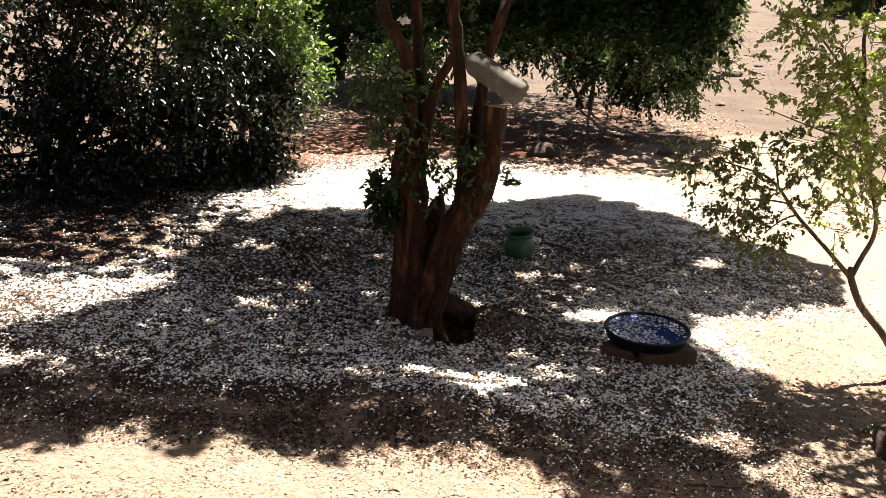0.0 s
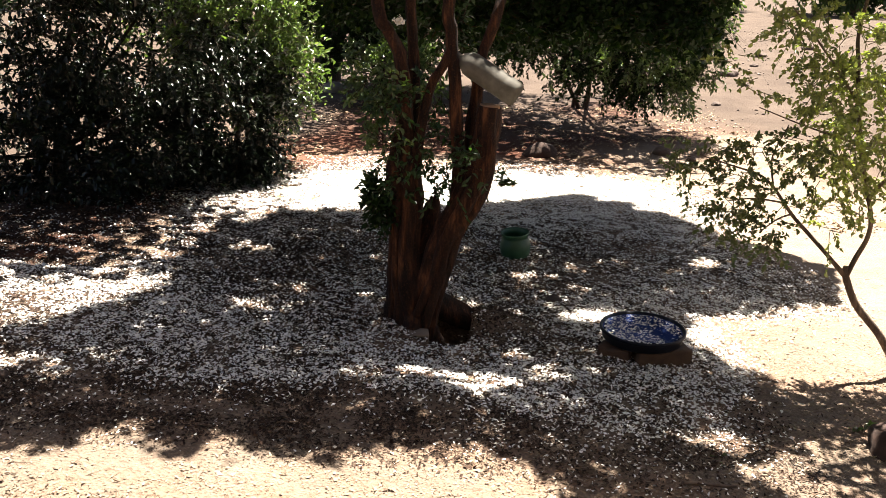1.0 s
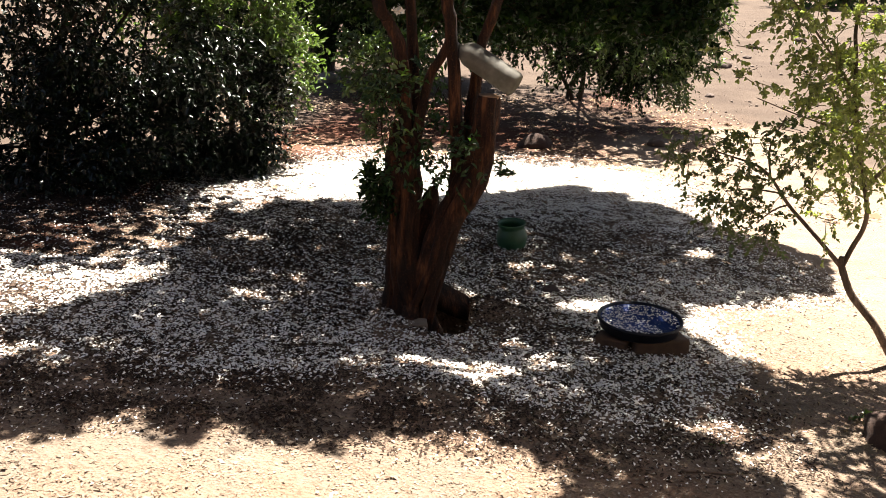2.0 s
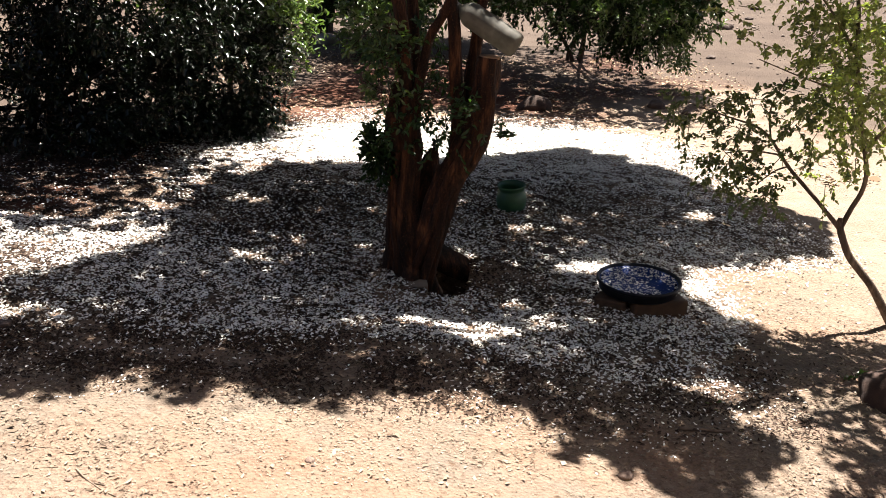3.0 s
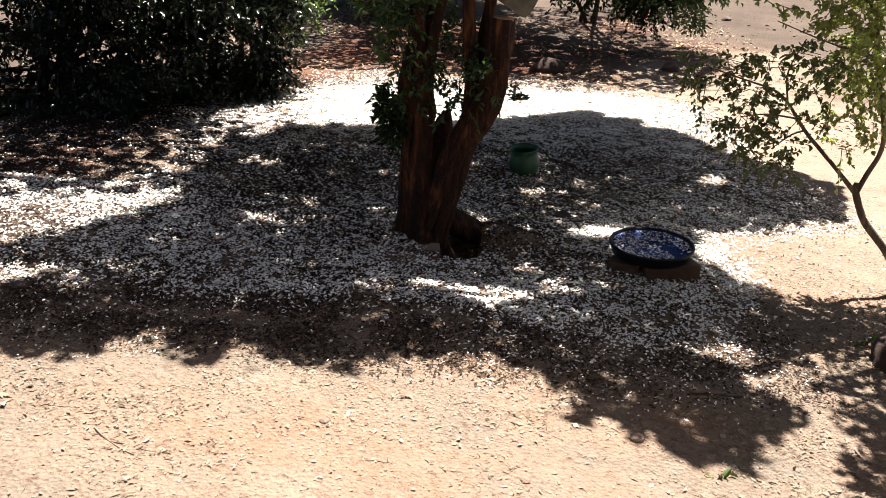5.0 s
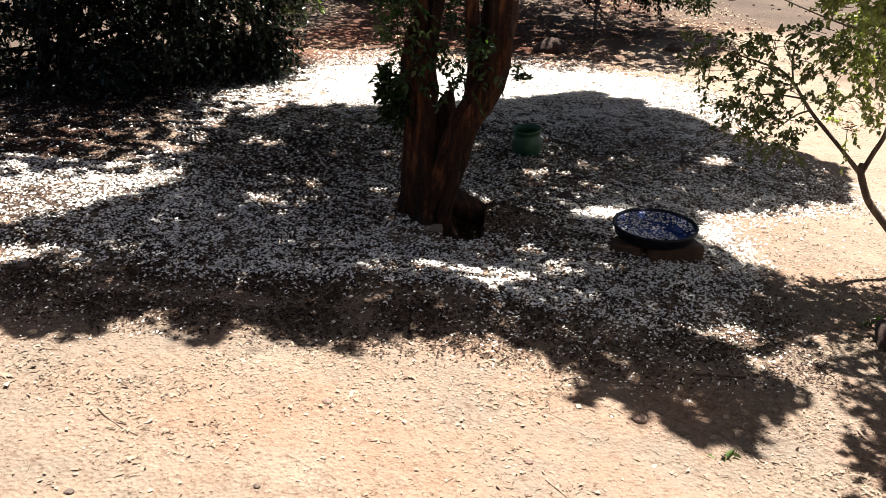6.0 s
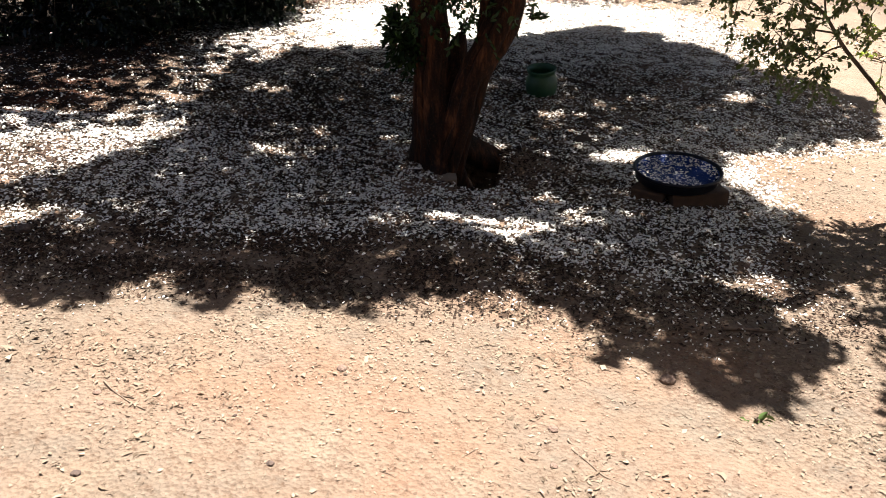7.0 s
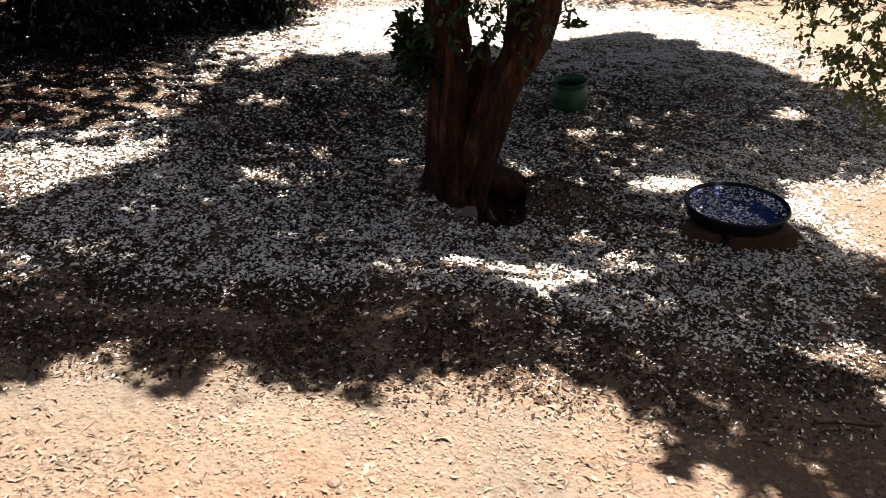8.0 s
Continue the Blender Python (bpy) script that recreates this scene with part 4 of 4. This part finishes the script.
    tagged(part("twigwork", tw, TWIG_GREEN, tree), kind="stuff")


build_sapling()


# ---------------------------------------------------------------- loose things
def build_tub():
    x, y = 0.966, 3.90
    z = float(ground_z(x, y)) - 0.01
    spots = [(0.074, -0.095, 12, 0.26, 0.11), (-0.135, -0.080, -24, 0.15, 0.10), (0.075, 0.09, 8, 0.22, 0.10), (-0.085, 0.095, 95, 0.17, 0.10)]
    top = float(ground_z(x, y - 0.1)) + 0.112
    for i, (dx, dy, a, lx, ly) in enumerate(spots):
        gz = min(float(floor_z(x + dx + 0.1 * u, y + dy)) for u in (-1, 0, 1)) - 0.03
        b = part("brick", block(lx, ly, top - 0.037 - gz, 0.012, 0.005, i), CLAY)
        b.matrix_world = pose(x + dx, y + dy, gz, 0, 0, a)
        tagged(b, "weathered brown brick propping up the tub", "brick", "bricks under the tub")
    tub = tagged(new("water_tub"), "round black tub of blue water with floating petals on bricks", "tub")
    tub.matrix_world = pose(x, y, top, 0, 1.5, 0)
    TUB_R = 0.86
    part("shell", lathe([(TUB_R * a, b) for a, b in [(0.0, -0.034), (0.205, -0.034), (0.212, -0.029), (0.221, 0.003), (0.227, 0.006), (0.231, 0.011), (0.232, 0.018), (0.228, 0.024), (0.220, 0.022), (0.214, 0.012), (0.195, -0.014), (0.185, -0.02), (0.0, -0.02)]], 72), TUB_BLACK, tub)
    part("lining", lathe([(TUB_R * a, b) for a, b in [(0.0, -0.0195), (0.184, -0.0195), (0.194, -0.013), (0.2125, 0.0125), (0.2115, 0.0135), (0.192, -0.011), (0.183, -0.0165), (0.0, -0.0170)]], 72), TUB_BLUE, tub, "blue inside of the tub")
    w = part("water", lathe([(TUB_R * a, b) for a, b in [(0.0, -0.0165), (0.182, -0.0160), (0.1915, -0.0105), (0.2085, 0.0095), (0.0, 0.0100)]], 72), WATER, tub, "still clear water")
    w.visible_shadow = False
    rng = np.random.default_rng(5)
    n = 950
    a, r = rng.uniform(0, 2 * math.pi, n), 0.178 * np.sqrt(rng.uniform(0, 1, n))
    px, py = r * np.cos(a), r * np.sin(a)
    keep = ~((np.abs(px - 0.06 + 0.5 * py) < 0.05) & (py < 0.04)) | (rng.uniform(0, 1, n) < 0.15)
    P = np.stack([px, py, np.full(n, 0.0115) + rng.uniform(0, 0.002, n)], 1)[keep]
    fl = part("floating_petals", curl_mesh(P, 0.0125, 0.42, rng, 1.0, 0.12), PETAL, None, "", smooth=False)
    fl.matrix_world = pose(x, y, top, 0, 1.5, 0)
    tagged(fl, "white petals floating on the water in the tub", "petals", kind="stuff")


build_tub()


def build_pot():
    x, y = 0.455, 5.47
    pot = tagged(new("plant_pot"), "faded green plastic pot standing on the petals", "plant pot")
    pot.matrix_world = pose(x, y, float(ground_z(x, y)) - 0.01, 3, -2, 0)
    part("body", lathe([(0.0, 0.0), (0.074, 0.0), (0.080, 0.006), (0.094, 0.05), (0.099, 0.09), (0.095, 0.125), (0.083, 0.15), (0.080, 0.160), (0.088, 0.172), (0.093, 0.186), (0.090, 0.192), (0.083, 0.187), (0.074, 0.165), (0.076, 0.15), (0.088, 0.12), (0.09, 0.09), (0.086, 0.05), (0.072, 0.012), (0.0, 0.012)], 48, 0.0015), POT_GREEN, pot)
    part("soil", lathe([(0.0, 0.10), (0.085, 0.10), (0.082, 0.115), (0.05, 0.122), (0.0, 0.124)], 32, 0.001), SOIL_DARK, pot, "dry soil in the pot")


build_pot()


def build_bottle():
    bottle = tagged(new("plastic_bottle"), "empty milky plastic bottle wedged among the tree stems", "bottle")
    base, neck = Vector((0.352, 3.935, 0.802)), Vector((0.04, 4.05, 0.99))
    bottle.matrix_world = Matrix.Translation(base) @ (neck - base).to_track_quat("Z", "Y").to_matrix().to_4x4()
    prof = [(0.0, 0.008), (0.032, 0.0), (0.050, 0.004), (0.056, 0.018), (0.056, 0.07), (0.0552, 0.075), (0.056, 0.08), (0.056, 0.12), (0.0552, 0.125), (0.056, 0.13), (0.056, 0.245), (0.052, 0.265), (0.036, 0.29), (0.018, 0.305), (0.0145, 0.31), (0.0145, 0.33), (0.0, 0.33)]
    part("body", lathe(prof, 36, 0.0012), BOTTLE, bottle)
    part("cap", lathe([(0.0, 0.318), (0.0165, 0.318), (0.0165, 0.337), (0.0, 0.338)], 24), STRING, bottle, "small grey screw cap")


build_bottle()

b = part("foot_brick", block(0.10, 0.07, 0.05, 0.006, 0.003, 9), CEMENT)
b.matrix_world = pose(-0.085, 3.835, float(ground_z(-0.085, 3.83)) - 0.02, 4, 3, 8)
tagged(b, "half-buried pale brick at the foot of the tree", "brick")


def build_rock(x, y, size, seed, mat, label):
    r = part("rock", boulder(size, seed), mat)
    r.matrix_world = pose(x, y, float(floor_z(x, y)) + size * 0.08, 0, 0, seed * 77)
    tagged(r, label, "rock", "rocks on the bare ground")


for i, (x, y, s) in enumerate([(2.2, 9.26, 0.19), (2.45, 9.0, 0.10), (5.0, 16.7, 0.34), (4.6, 16.2, 0.2), (3.75, 12.9, 0.13), (4.9, 15.3, 0.12), (6.8, 20.5, 0.25), (8.6, 22.5, 0.3), (6.0, 18.4, 0.16)]):
    build_rock(x, y, s, i + 1, ROCK_DARK, "rough brown stone lying on bare soil")
build_rock(0.90, 9.1, 0.34, 12, SOIL_DARK, "dark boulder in the shade of a tree")
build_rock(-1.9, 13.5, 0.36, 21, ROCK_GREY, "rounded grey stone in the shade of trees")


# ---------------------------------------------------------------- litter on the ground
def scatter(n, seed, dens, box, spare=3.2):
    """Random places with density dens(x, y) in 0 .. 1."""
    rng = np.random.default_rng(seed)
    m = int(n * spare)
    x, y = rng.uniform(box[0], box[1], m), rng.uniform(box[2], box[3], m)
    k = rng.uniform(0, 1, m) < dens(x, y)
    return x[k][:n], y[k][:n], rng


def litter_reach(x, y):
    """How thickly the tree's litter lies, 0 .. 1."""
    dx, dy = np.where(x < -0.08, (x + 0.08) / 3.1, (x + 0.08) / 2.4), (y - 5.45) / 2.72
    r = np.sqrt(dx * dx + dy * dy) + 0.14 * patchy(x, y, 0.9, 4.0)
    d = np.maximum(np.clip((1.1 - r) / 0.3, 0, 1), 0.025 * np.exp(-np.maximum(r - 0.95, 0) / 0.10))
    d = np.maximum(d, 0.4 * np.exp(-np.maximum(r - 1.0, 0) / 0.10) * (y > 6.8))
    far = 1 - np.sqrt(((x - 0.95) / 1.5) ** 2 + ((y - 7.1) / 1.25) ** 2)
    return np.maximum(d, np.clip(far / 0.3, 0, 1))


FRONT = [(-3.0, 2.75), (-1.5, 2.88), (-0.97, 2.98), (-0.36, 3.08), (-0.04, 3.15), (0.18, 2.96), (0.49, 2.84), (0.8, 2.82), (1.1, 2.97), (1.32, 3.35), (1.48, 3.6), (1.8, 4.6)]


def petal_density(x, y):
    d = np.maximum(np.clip(litter_reach(x, y) * 1.1, 0, 1), 0.7 * np.clip((y - 2.0) / 0.5, 0, 1) * (y < 3.5) * (np.abs(x + 0.1) < 1.6))
    edge = y - np.interp(x, *zip(*FRONT)) + 0.16 * patchy(x, y, 2.2, 18.0)
    d *= np.clip(edge / 0.2, 0, 1) * 0.75 + 0.22 * np.clip(edge / 0.5 + 1.1, 0, 1) + 0.03 * (y > 2.5)
    d *= 1 - 0.78 * np.exp(-((x + 0.75) / 0.9) ** 2 - ((y - 5.1) / 1.0) ** 2)
    d *= np.clip(1 - (-x - 1.35 + 0.25 * (y - 5.2) * (y > 5.2) * -1 + 0.3 * patchy(x, y, 1.5, 19.0)) / 0.5 * (y > 4.45), 0.10, 1)
    d *= 1 - 0.93 * np.clip((x - 1.34) / 0.25, 0, 1) * np.clip((4.8 - y) / 0.4, 0, 1)
    d *= 1 - 0.8 * np.exp(-((x - 0.3) / 0.17) ** 2 - ((y - 4.12) / 0.17) ** 2)
    d *= np.clip(0.82 + 0.8 * patchy(x, y, 1.3, 8.0), 0.3, 1) * np.clip(0.85 + 0.6 * patchy(x, y, 6.0, 9.0), 0.4, 1) * np.clip(0.76 + np.clip(0.5 * (y - 3.6), 0.3, 1.5) * np.clip(7.4 - y, 0, 1) * patchy(x, y, 11.0, 10.0), 0.15, 1)
    d *= 1 - 0.7 * np.exp(-((x - 0.85) / 0.28) ** 2 - ((y - 5.55) / 0.3) ** 2)
    d *= 1 - 0.5 * np.exp(-((x - 1.0) / 0.95) ** 2 - ((y - 5.6) / 0.75) ** 2)
    drift = np.clip(0.88 + 1.5 * patchy(x, y, 21.0, 12.0), 0.15, 1.1)
    # Extra petals whiten the band where sun falls beyond the crown's shade.
    sun_band = 0.92 * np.clip((y - 6.3 - 0.75 * np.clip(x + 0.2, 0, 1)) / 0.35, 0, 1) * np.clip(litter_reach(x, y) * 1.4 - 0.4, 0, 1) * np.clip((x + 1.4 + 0.3 * patchy(x, y, 3.0, 21.0)) / 0.4, 0, 1) * np.clip((2.0 - x) / 0.4, 0, 1)
    return np.maximum(d * (drift + (1 - drift) * np.clip((y - 6.6) / 0.7, 0, 1)), sun_band)


def strewn(cell, seed, dens, box):
    """Places in evenly jittered cells, filled by density dens(x, y)."""
    rng = np.random.default_rng(seed)
    gx, gy = np.meshgrid(np.arange(box[0], box[1], cell), np.arange(box[2], box[3], cell))
    x = gx.ravel() + rng.uniform(-0.55, 0.55, gx.size) * cell
    y = gy.ravel() + rng.uniform(-0.55, 0.55, gx.size) * cell
    k = rng.uniform(0, 1, len(x)) < dens(x, y)
    return x[k], y[k], rng


# Real litter, plus a dense front band that darkens the crown's shade.
def humus_shade_density(x, y):
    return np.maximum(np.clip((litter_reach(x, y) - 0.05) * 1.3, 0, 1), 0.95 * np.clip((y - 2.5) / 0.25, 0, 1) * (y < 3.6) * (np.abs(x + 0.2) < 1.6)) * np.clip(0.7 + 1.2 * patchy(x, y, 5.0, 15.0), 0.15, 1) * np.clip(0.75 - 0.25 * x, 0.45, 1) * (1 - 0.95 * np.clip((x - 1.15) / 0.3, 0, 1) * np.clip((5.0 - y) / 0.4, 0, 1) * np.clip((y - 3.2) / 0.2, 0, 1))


x, y, rng = scatter(190000, 37, humus_shade_density, (-3.0, 3.2, 2.0, 8.6), 5.0)
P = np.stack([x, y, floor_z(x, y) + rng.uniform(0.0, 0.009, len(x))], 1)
tagged(part("rotting_shade_litter", chip_mesh(P, rng.normal(size=P.shape) * (1, 1, 0.2), 0.018, 0.42, rng, 0.4), HUMUS, smooth=False), "dark rotting leaf bits, spread also to deepen the shade under the tree", "leaf litter", kind="stuff")

x, y, rng = strewn(0.0079, 31, petal_density, (-3.2, 3.2, 1.9, 8.8))
P = np.stack([x, y, floor_z(x, y) + rng.uniform(0.004, 0.014, len(x))], 1)
tagged(part("fallen_petals", curl_mesh(P, 0.0165 * np.clip(0.62 + 0.6 * (y - 2.5), 0.62, 1), 0.40, rng, 1.0, 0.5), PETAL, smooth=False), "fallen white petals strewn over the soil round the tree", "petals", kind="stuff")

def drip_line(x, y):
    """Blown litter gathers towards the tree and thins out on the trodden soil."""
    return np.clip((y + 0.15 * x - 1.5) / 0.9, 0.3, 1)


x, y, rng = scatter(60000, 33, lambda x, y: drip_line(x, y) * np.clip(0.55 + 0.9 * patchy(x, y, 1.6, 2.0), 0.1, 1) * np.clip(0.6 + 1.2 * patchy(x, y, 6.5, 3.0), 0.1, 1), (-2.8, 2.8, 1.2, 4.6), 4.5)
P = np.stack([x, y, floor_z(x, y) + rng.uniform(0.001, 0.005, len(x))], 1)
tagged(part("leaf_litter", chip_mesh(P, rng.normal(size=P.shape) * (1, 1, 0.2), 0.0075, 0.5, rng, 0.25, 0.4, 0.4), LITTER, smooth=False), "dry brown leaf crumbs scattered on the soil", "leaf litter", kind="stuff")

x, y, rng = scatter(26000, 43, lambda x, y: drip_line(x, y) * np.clip(0.2 + 1.5 * patchy(x, y, 2.1, 80.0), 0.03, 1) * np.clip(0.5 + 1.4 * patchy(x, y, 7.0, 81.0), 0.05, 1), (-2.6, 2.8, 1.0, 4.0), 6.0)
P = np.stack([x, y, floor_z(x, y) + rng.uniform(0.002, 0.006, len(x))], 1)
tagged(part("curled_leaves", curl_mesh(P, 0.0165, 0.22, rng, 1.3, 0.3, 0.35), CURLED, smooth=False), "pale dry curled leaves lying on sunlit soil", "leaf litter", kind="stuff")

x, y, rng = scatter(11000, 45, lambda x, y: np.clip(0.4 + 1.2 * patchy(x, y, 1.2, 85.0), 0.08, 1) * np.clip(0.6 + 1.2 * patchy(x, y, 4.0, 86.0), 0.1, 1), (-3.5, 3.6, 6.6, 12.6), 6.0)
P = np.stack([x, y, floor_z(x, y) + rng.uniform(0.003, 0.012, len(x))], 1)
tagged(part("dry_leaves", chip_mesh(P, rng.normal(size=P.shape) * (1, 1, 0.2), 0.032, 0.5, rng, 0.3, 0.5, 0.3), DRY_LEAF, smooth=False), "pale dry leaves strewn on red soil under the trees", "leaf litter", kind="stuff")

x, y, rng = scatter(16000, 39, lambda x, y: drip_line(x, y) * np.clip(0.55 + 0.9 * patchy(x, y, 1.7, 60.0), 0.12, 1) * np.clip(0.6 + 1.1 * patchy(x, y, 9.0, 61.0), 0.1, 1), (-2.6, 2.8, 1.0, 4.4), 4.5)
P = np.stack([x, y, floor_z(x, y) + rng.uniform(0.0005, 0.002, len(x))], 1)
tagged(part("soil_crumbs", chip_mesh(P, rng.normal(size=P.shape) * (1, 1, 0.03), 0.008, 0.75, rng, 0.22, 0.4, 0.3), CRUMB, smooth=False), "pale crumbs and flakes of dry trodden soil", "soil crumbs", kind="stuff")

x, y, rng = scatter(3000, 35, lambda x, y: np.clip(0.5 + 0.8 * patchy(x, y, 1.4, 12.0), 0.05, 1), (-4, 4, 0.9, 9))
C = np.stack([x, y, floor_z(x, y) + 0.001], 1)
D = unit(rng.normal(size=C.shape) * (1, 1, 0.05))
L = 0.005 + 0.028 * rng.uniform(0, 1, (len(C), 1)) ** 2
A = unit(np.cross(D, (0, 0, 1.0)))
B = np.cross(D, A)
rad = rng.uniform(0.0007, 0.0018, (len(C), 1))
ring = lambda c: np.stack([c + A * rad, c - A * rad * 0.5 + B * rad * 0.87, c - A * rad * 0.5 - B * rad * 0.87], 1)
bend = A * L * rng.uniform(-0.15, 0.15, (len(C), 1))
V = np.concatenate([ring(C - D * L), ring(C + bend), ring(C + D * L)], 1)
F = np.array([[0, 1, 4, 3], [1, 2, 5, 4], [2, 0, 3, 5], [3, 4, 7, 6], [4, 5, 8, 7], [5, 3, 6, 8]])
tagged(part("fallen_twigs", (V.reshape(-1, 3), (F[None] + 9 * np.arange(len(C))[:, None, None]).reshape(-1, 4)), TWIG), "thin dry twigs lying on the soil", "twigs", kind="stuff")


def stones(n, seed, box, lo, hi, name, label):
    x, y, rng = scatter(n, seed, lambda x, y: np.clip(0.5 + 0.9 * patchy(x, y, 0.8, 20.0), 0.03, 1), box)
    t = (1 + 5 ** 0.5) / 2
    ico = unit(np.array([(-1, t, 0), (1, t, 0), (-1, -t, 0), (1, -t, 0), (0, -1, t), (0, 1, t), (0, -1, -t), (0, 1, -t), (t, 0, -1), (t, 0, 1), (-t, 0, -1), (-t, 0, 1)], float))
    f = np.array([(0, 11, 5), (0, 5, 1), (0, 1, 7), (0, 7, 10), (0, 10, 11), (1, 5, 9), (5, 11, 4), (11, 10, 2), (10, 7, 6), (7, 1, 8), (3, 9, 4), (3, 4, 2), (3, 2, 6), (3, 6, 8), (3, 8, 9), (4, 9, 5), (2, 4, 11), (6, 2, 10), (8, 6, 7), (9, 8, 1)])
    s = lo * (hi / lo) ** (rng.uniform(0, 1, len(x)) ** 2.5)
    v = ico[None] * rng.uniform(0.7, 1.25, (len(x), 12, 1)) * (s[:, None, None] * rng.uniform(0.6, 1.2, (len(x), 1, 3)) * (1, 1, 0.85))
    v = v + np.stack([x, y, floor_z(x, y) + s * 0.2], 1)[:, None]
    ob = part(name, (v.reshape(-1, 3), (f[None] + 12 * np.arange(len(x))[:, None, None]).reshape(-1, 3)), GRAVEL, smooth=False)
    tagged(ob, label, "gravel", kind="stuff")


stones(500, 41, (-3.5, 3.5, 0.9, 7), 0.002, 0.009, "gravel", "small stones and clods scattered on the soil")
stones(7000, 42, (-10, 14, 10.0, 30), 0.008, 0.04, "stony_ground", "loose stones scattered over the far bare ground")

r = part("rock", boulder(0.34, 33, 0.75), SOIL_DARK)
r.matrix_world = pose(1.83, 3.02, float(floor_z(1.83, 3.02)) + 0.02, 0, 0, 40)
tagged(r, "dark brown rock lying in leafy shade", "rock")


def build_seedling(x, y, h, n, seed):
    rng = np.random.default_rng(seed)
    g = float(floor_z(x, y))
    plant = tagged(new("seedling"), "small yellow-green seedling growing from bare soil", "plant", "seedlings on the soil")
    plant.location = (x, y, g)
    for i in range(3):
        a = i * 2.1 + seed
        e = (0.5 * h * math.cos(a), 0.5 * h * math.sin(a), h)
        stalk = part("stalk", tube([(0, 0, -0.02, 0.003), (e[0] * 0.4, e[1] * 0.4, h * 0.6, 0.0025), (*e, 0.0015)], 6, 4, 0, 0, i), BARK_GREY, plant)
        C = np.array(e) * rng.uniform(0.4, 1.0, (n, 1))
        lf, tw = twig_leaves(C, rng.normal(size=C.shape) * (1, 1, 0.3), 4, 0.05, 0.035, 0.5, rng, 0.8, 0.2)
        part("foliage", lf, LEAF_GREEN, stalk, smooth=False)


build_seedling(1.74, 3.26, 0.03, 2, 1)
build_seedling(1.04, 2.86, 0.02, 1, 2)
build_seedling(0.83, 2.14, 0.015, 1, 3)


def build_stick(pts, r, seed, label):
    """A dry fallen stick with a side shoot, lying on the soil."""
    rows = [(x, y, float(floor_z(x, y)) + r * 0.8, r * (1 - 0.6 * i / len(pts))) for i, (x, y) in enumerate(pts)]
    stick = tagged(new("fallen_stick"), label, "stick", "sticks on the soil")
    part("shaft", tube(rows, 8, 6, 0.25, 0.05, seed), DRY_STICK, stick)
    (x0, y0), (x1, y1) = pts[1], pts[2]
    a = (x0 + x1) / 2, (y0 + y1) / 2
    e = a[0] + 0.4 * (x1 - x0) + 0.012, a[1] + 0.4 * (y1 - y0) + 0.016
    part("side_shoot", tube([(*a, float(floor_z(*a)) + r * 0.8, r * 0.6), (*e, float(floor_z(*e)) + r, r * 0.25)], 6, 4, 0.2, 0, seed), DRY_STICK, stick)


build_stick([(-0.93, 2.07), (-0.89, 2.03), (-0.83, 1.985), (-0.78, 1.955)], 0.0028, 1, "thin dry stick lying on sunlit soil")
build_stick([(0.86, 2.63), (0.92, 2.64), (0.98, 2.635), (1.04, 2.64)], 0.007, 3, "dark stick lying in the tree's shade")
build_stick([(0.30, 1.93), (0.34, 1.88), (0.37, 1.83), (0.42, 1.80)], 0.0015, 4, "short dry twig on sunlit soil")

for i, (x, y, size) in enumerate([(0.62, 2.31, 0.045), (-0.32, 2.23, 0.03), (0.26, 2.01, 0.028), (-0.93, 2.02, 0.022), (-0.90, 1.97, 0.016), (0.25, 1.85, 0.02), (0.48, 1.72, 0.03)]):
    p = part("pebble", boulder(size, 50 + i, 0.55, 2), ROCK)
    p.matrix_world = pose(x, y, float(floor_z(x, y)) + size * 0.06, 0, 0, 61 * i)
    tagged(p, "small pale pebble half sunk in the soil", "pebble", "pebbles on the soil")
for i, (x, y, size) in enumerate([(-0.85, 1.70, 0.022), (-0.42, 1.77, 0.018), (-1.57, 2.96, 0.06), (0.62, 4.61, 0.10), (0.30, 4.32, 0.06), (-0.55, 1.95, 0.012)]):
    p = part("clod", boulder(size, 70 + i, 0.6, 3), ROCK_DARK)
    p.matrix_world = pose(x, y, float(floor_z(x, y)) + size * 0.05, 0, 0, 47 * i)
    tagged(p, "dark clod of earth lying on the soil", "clod", "clods of earth")
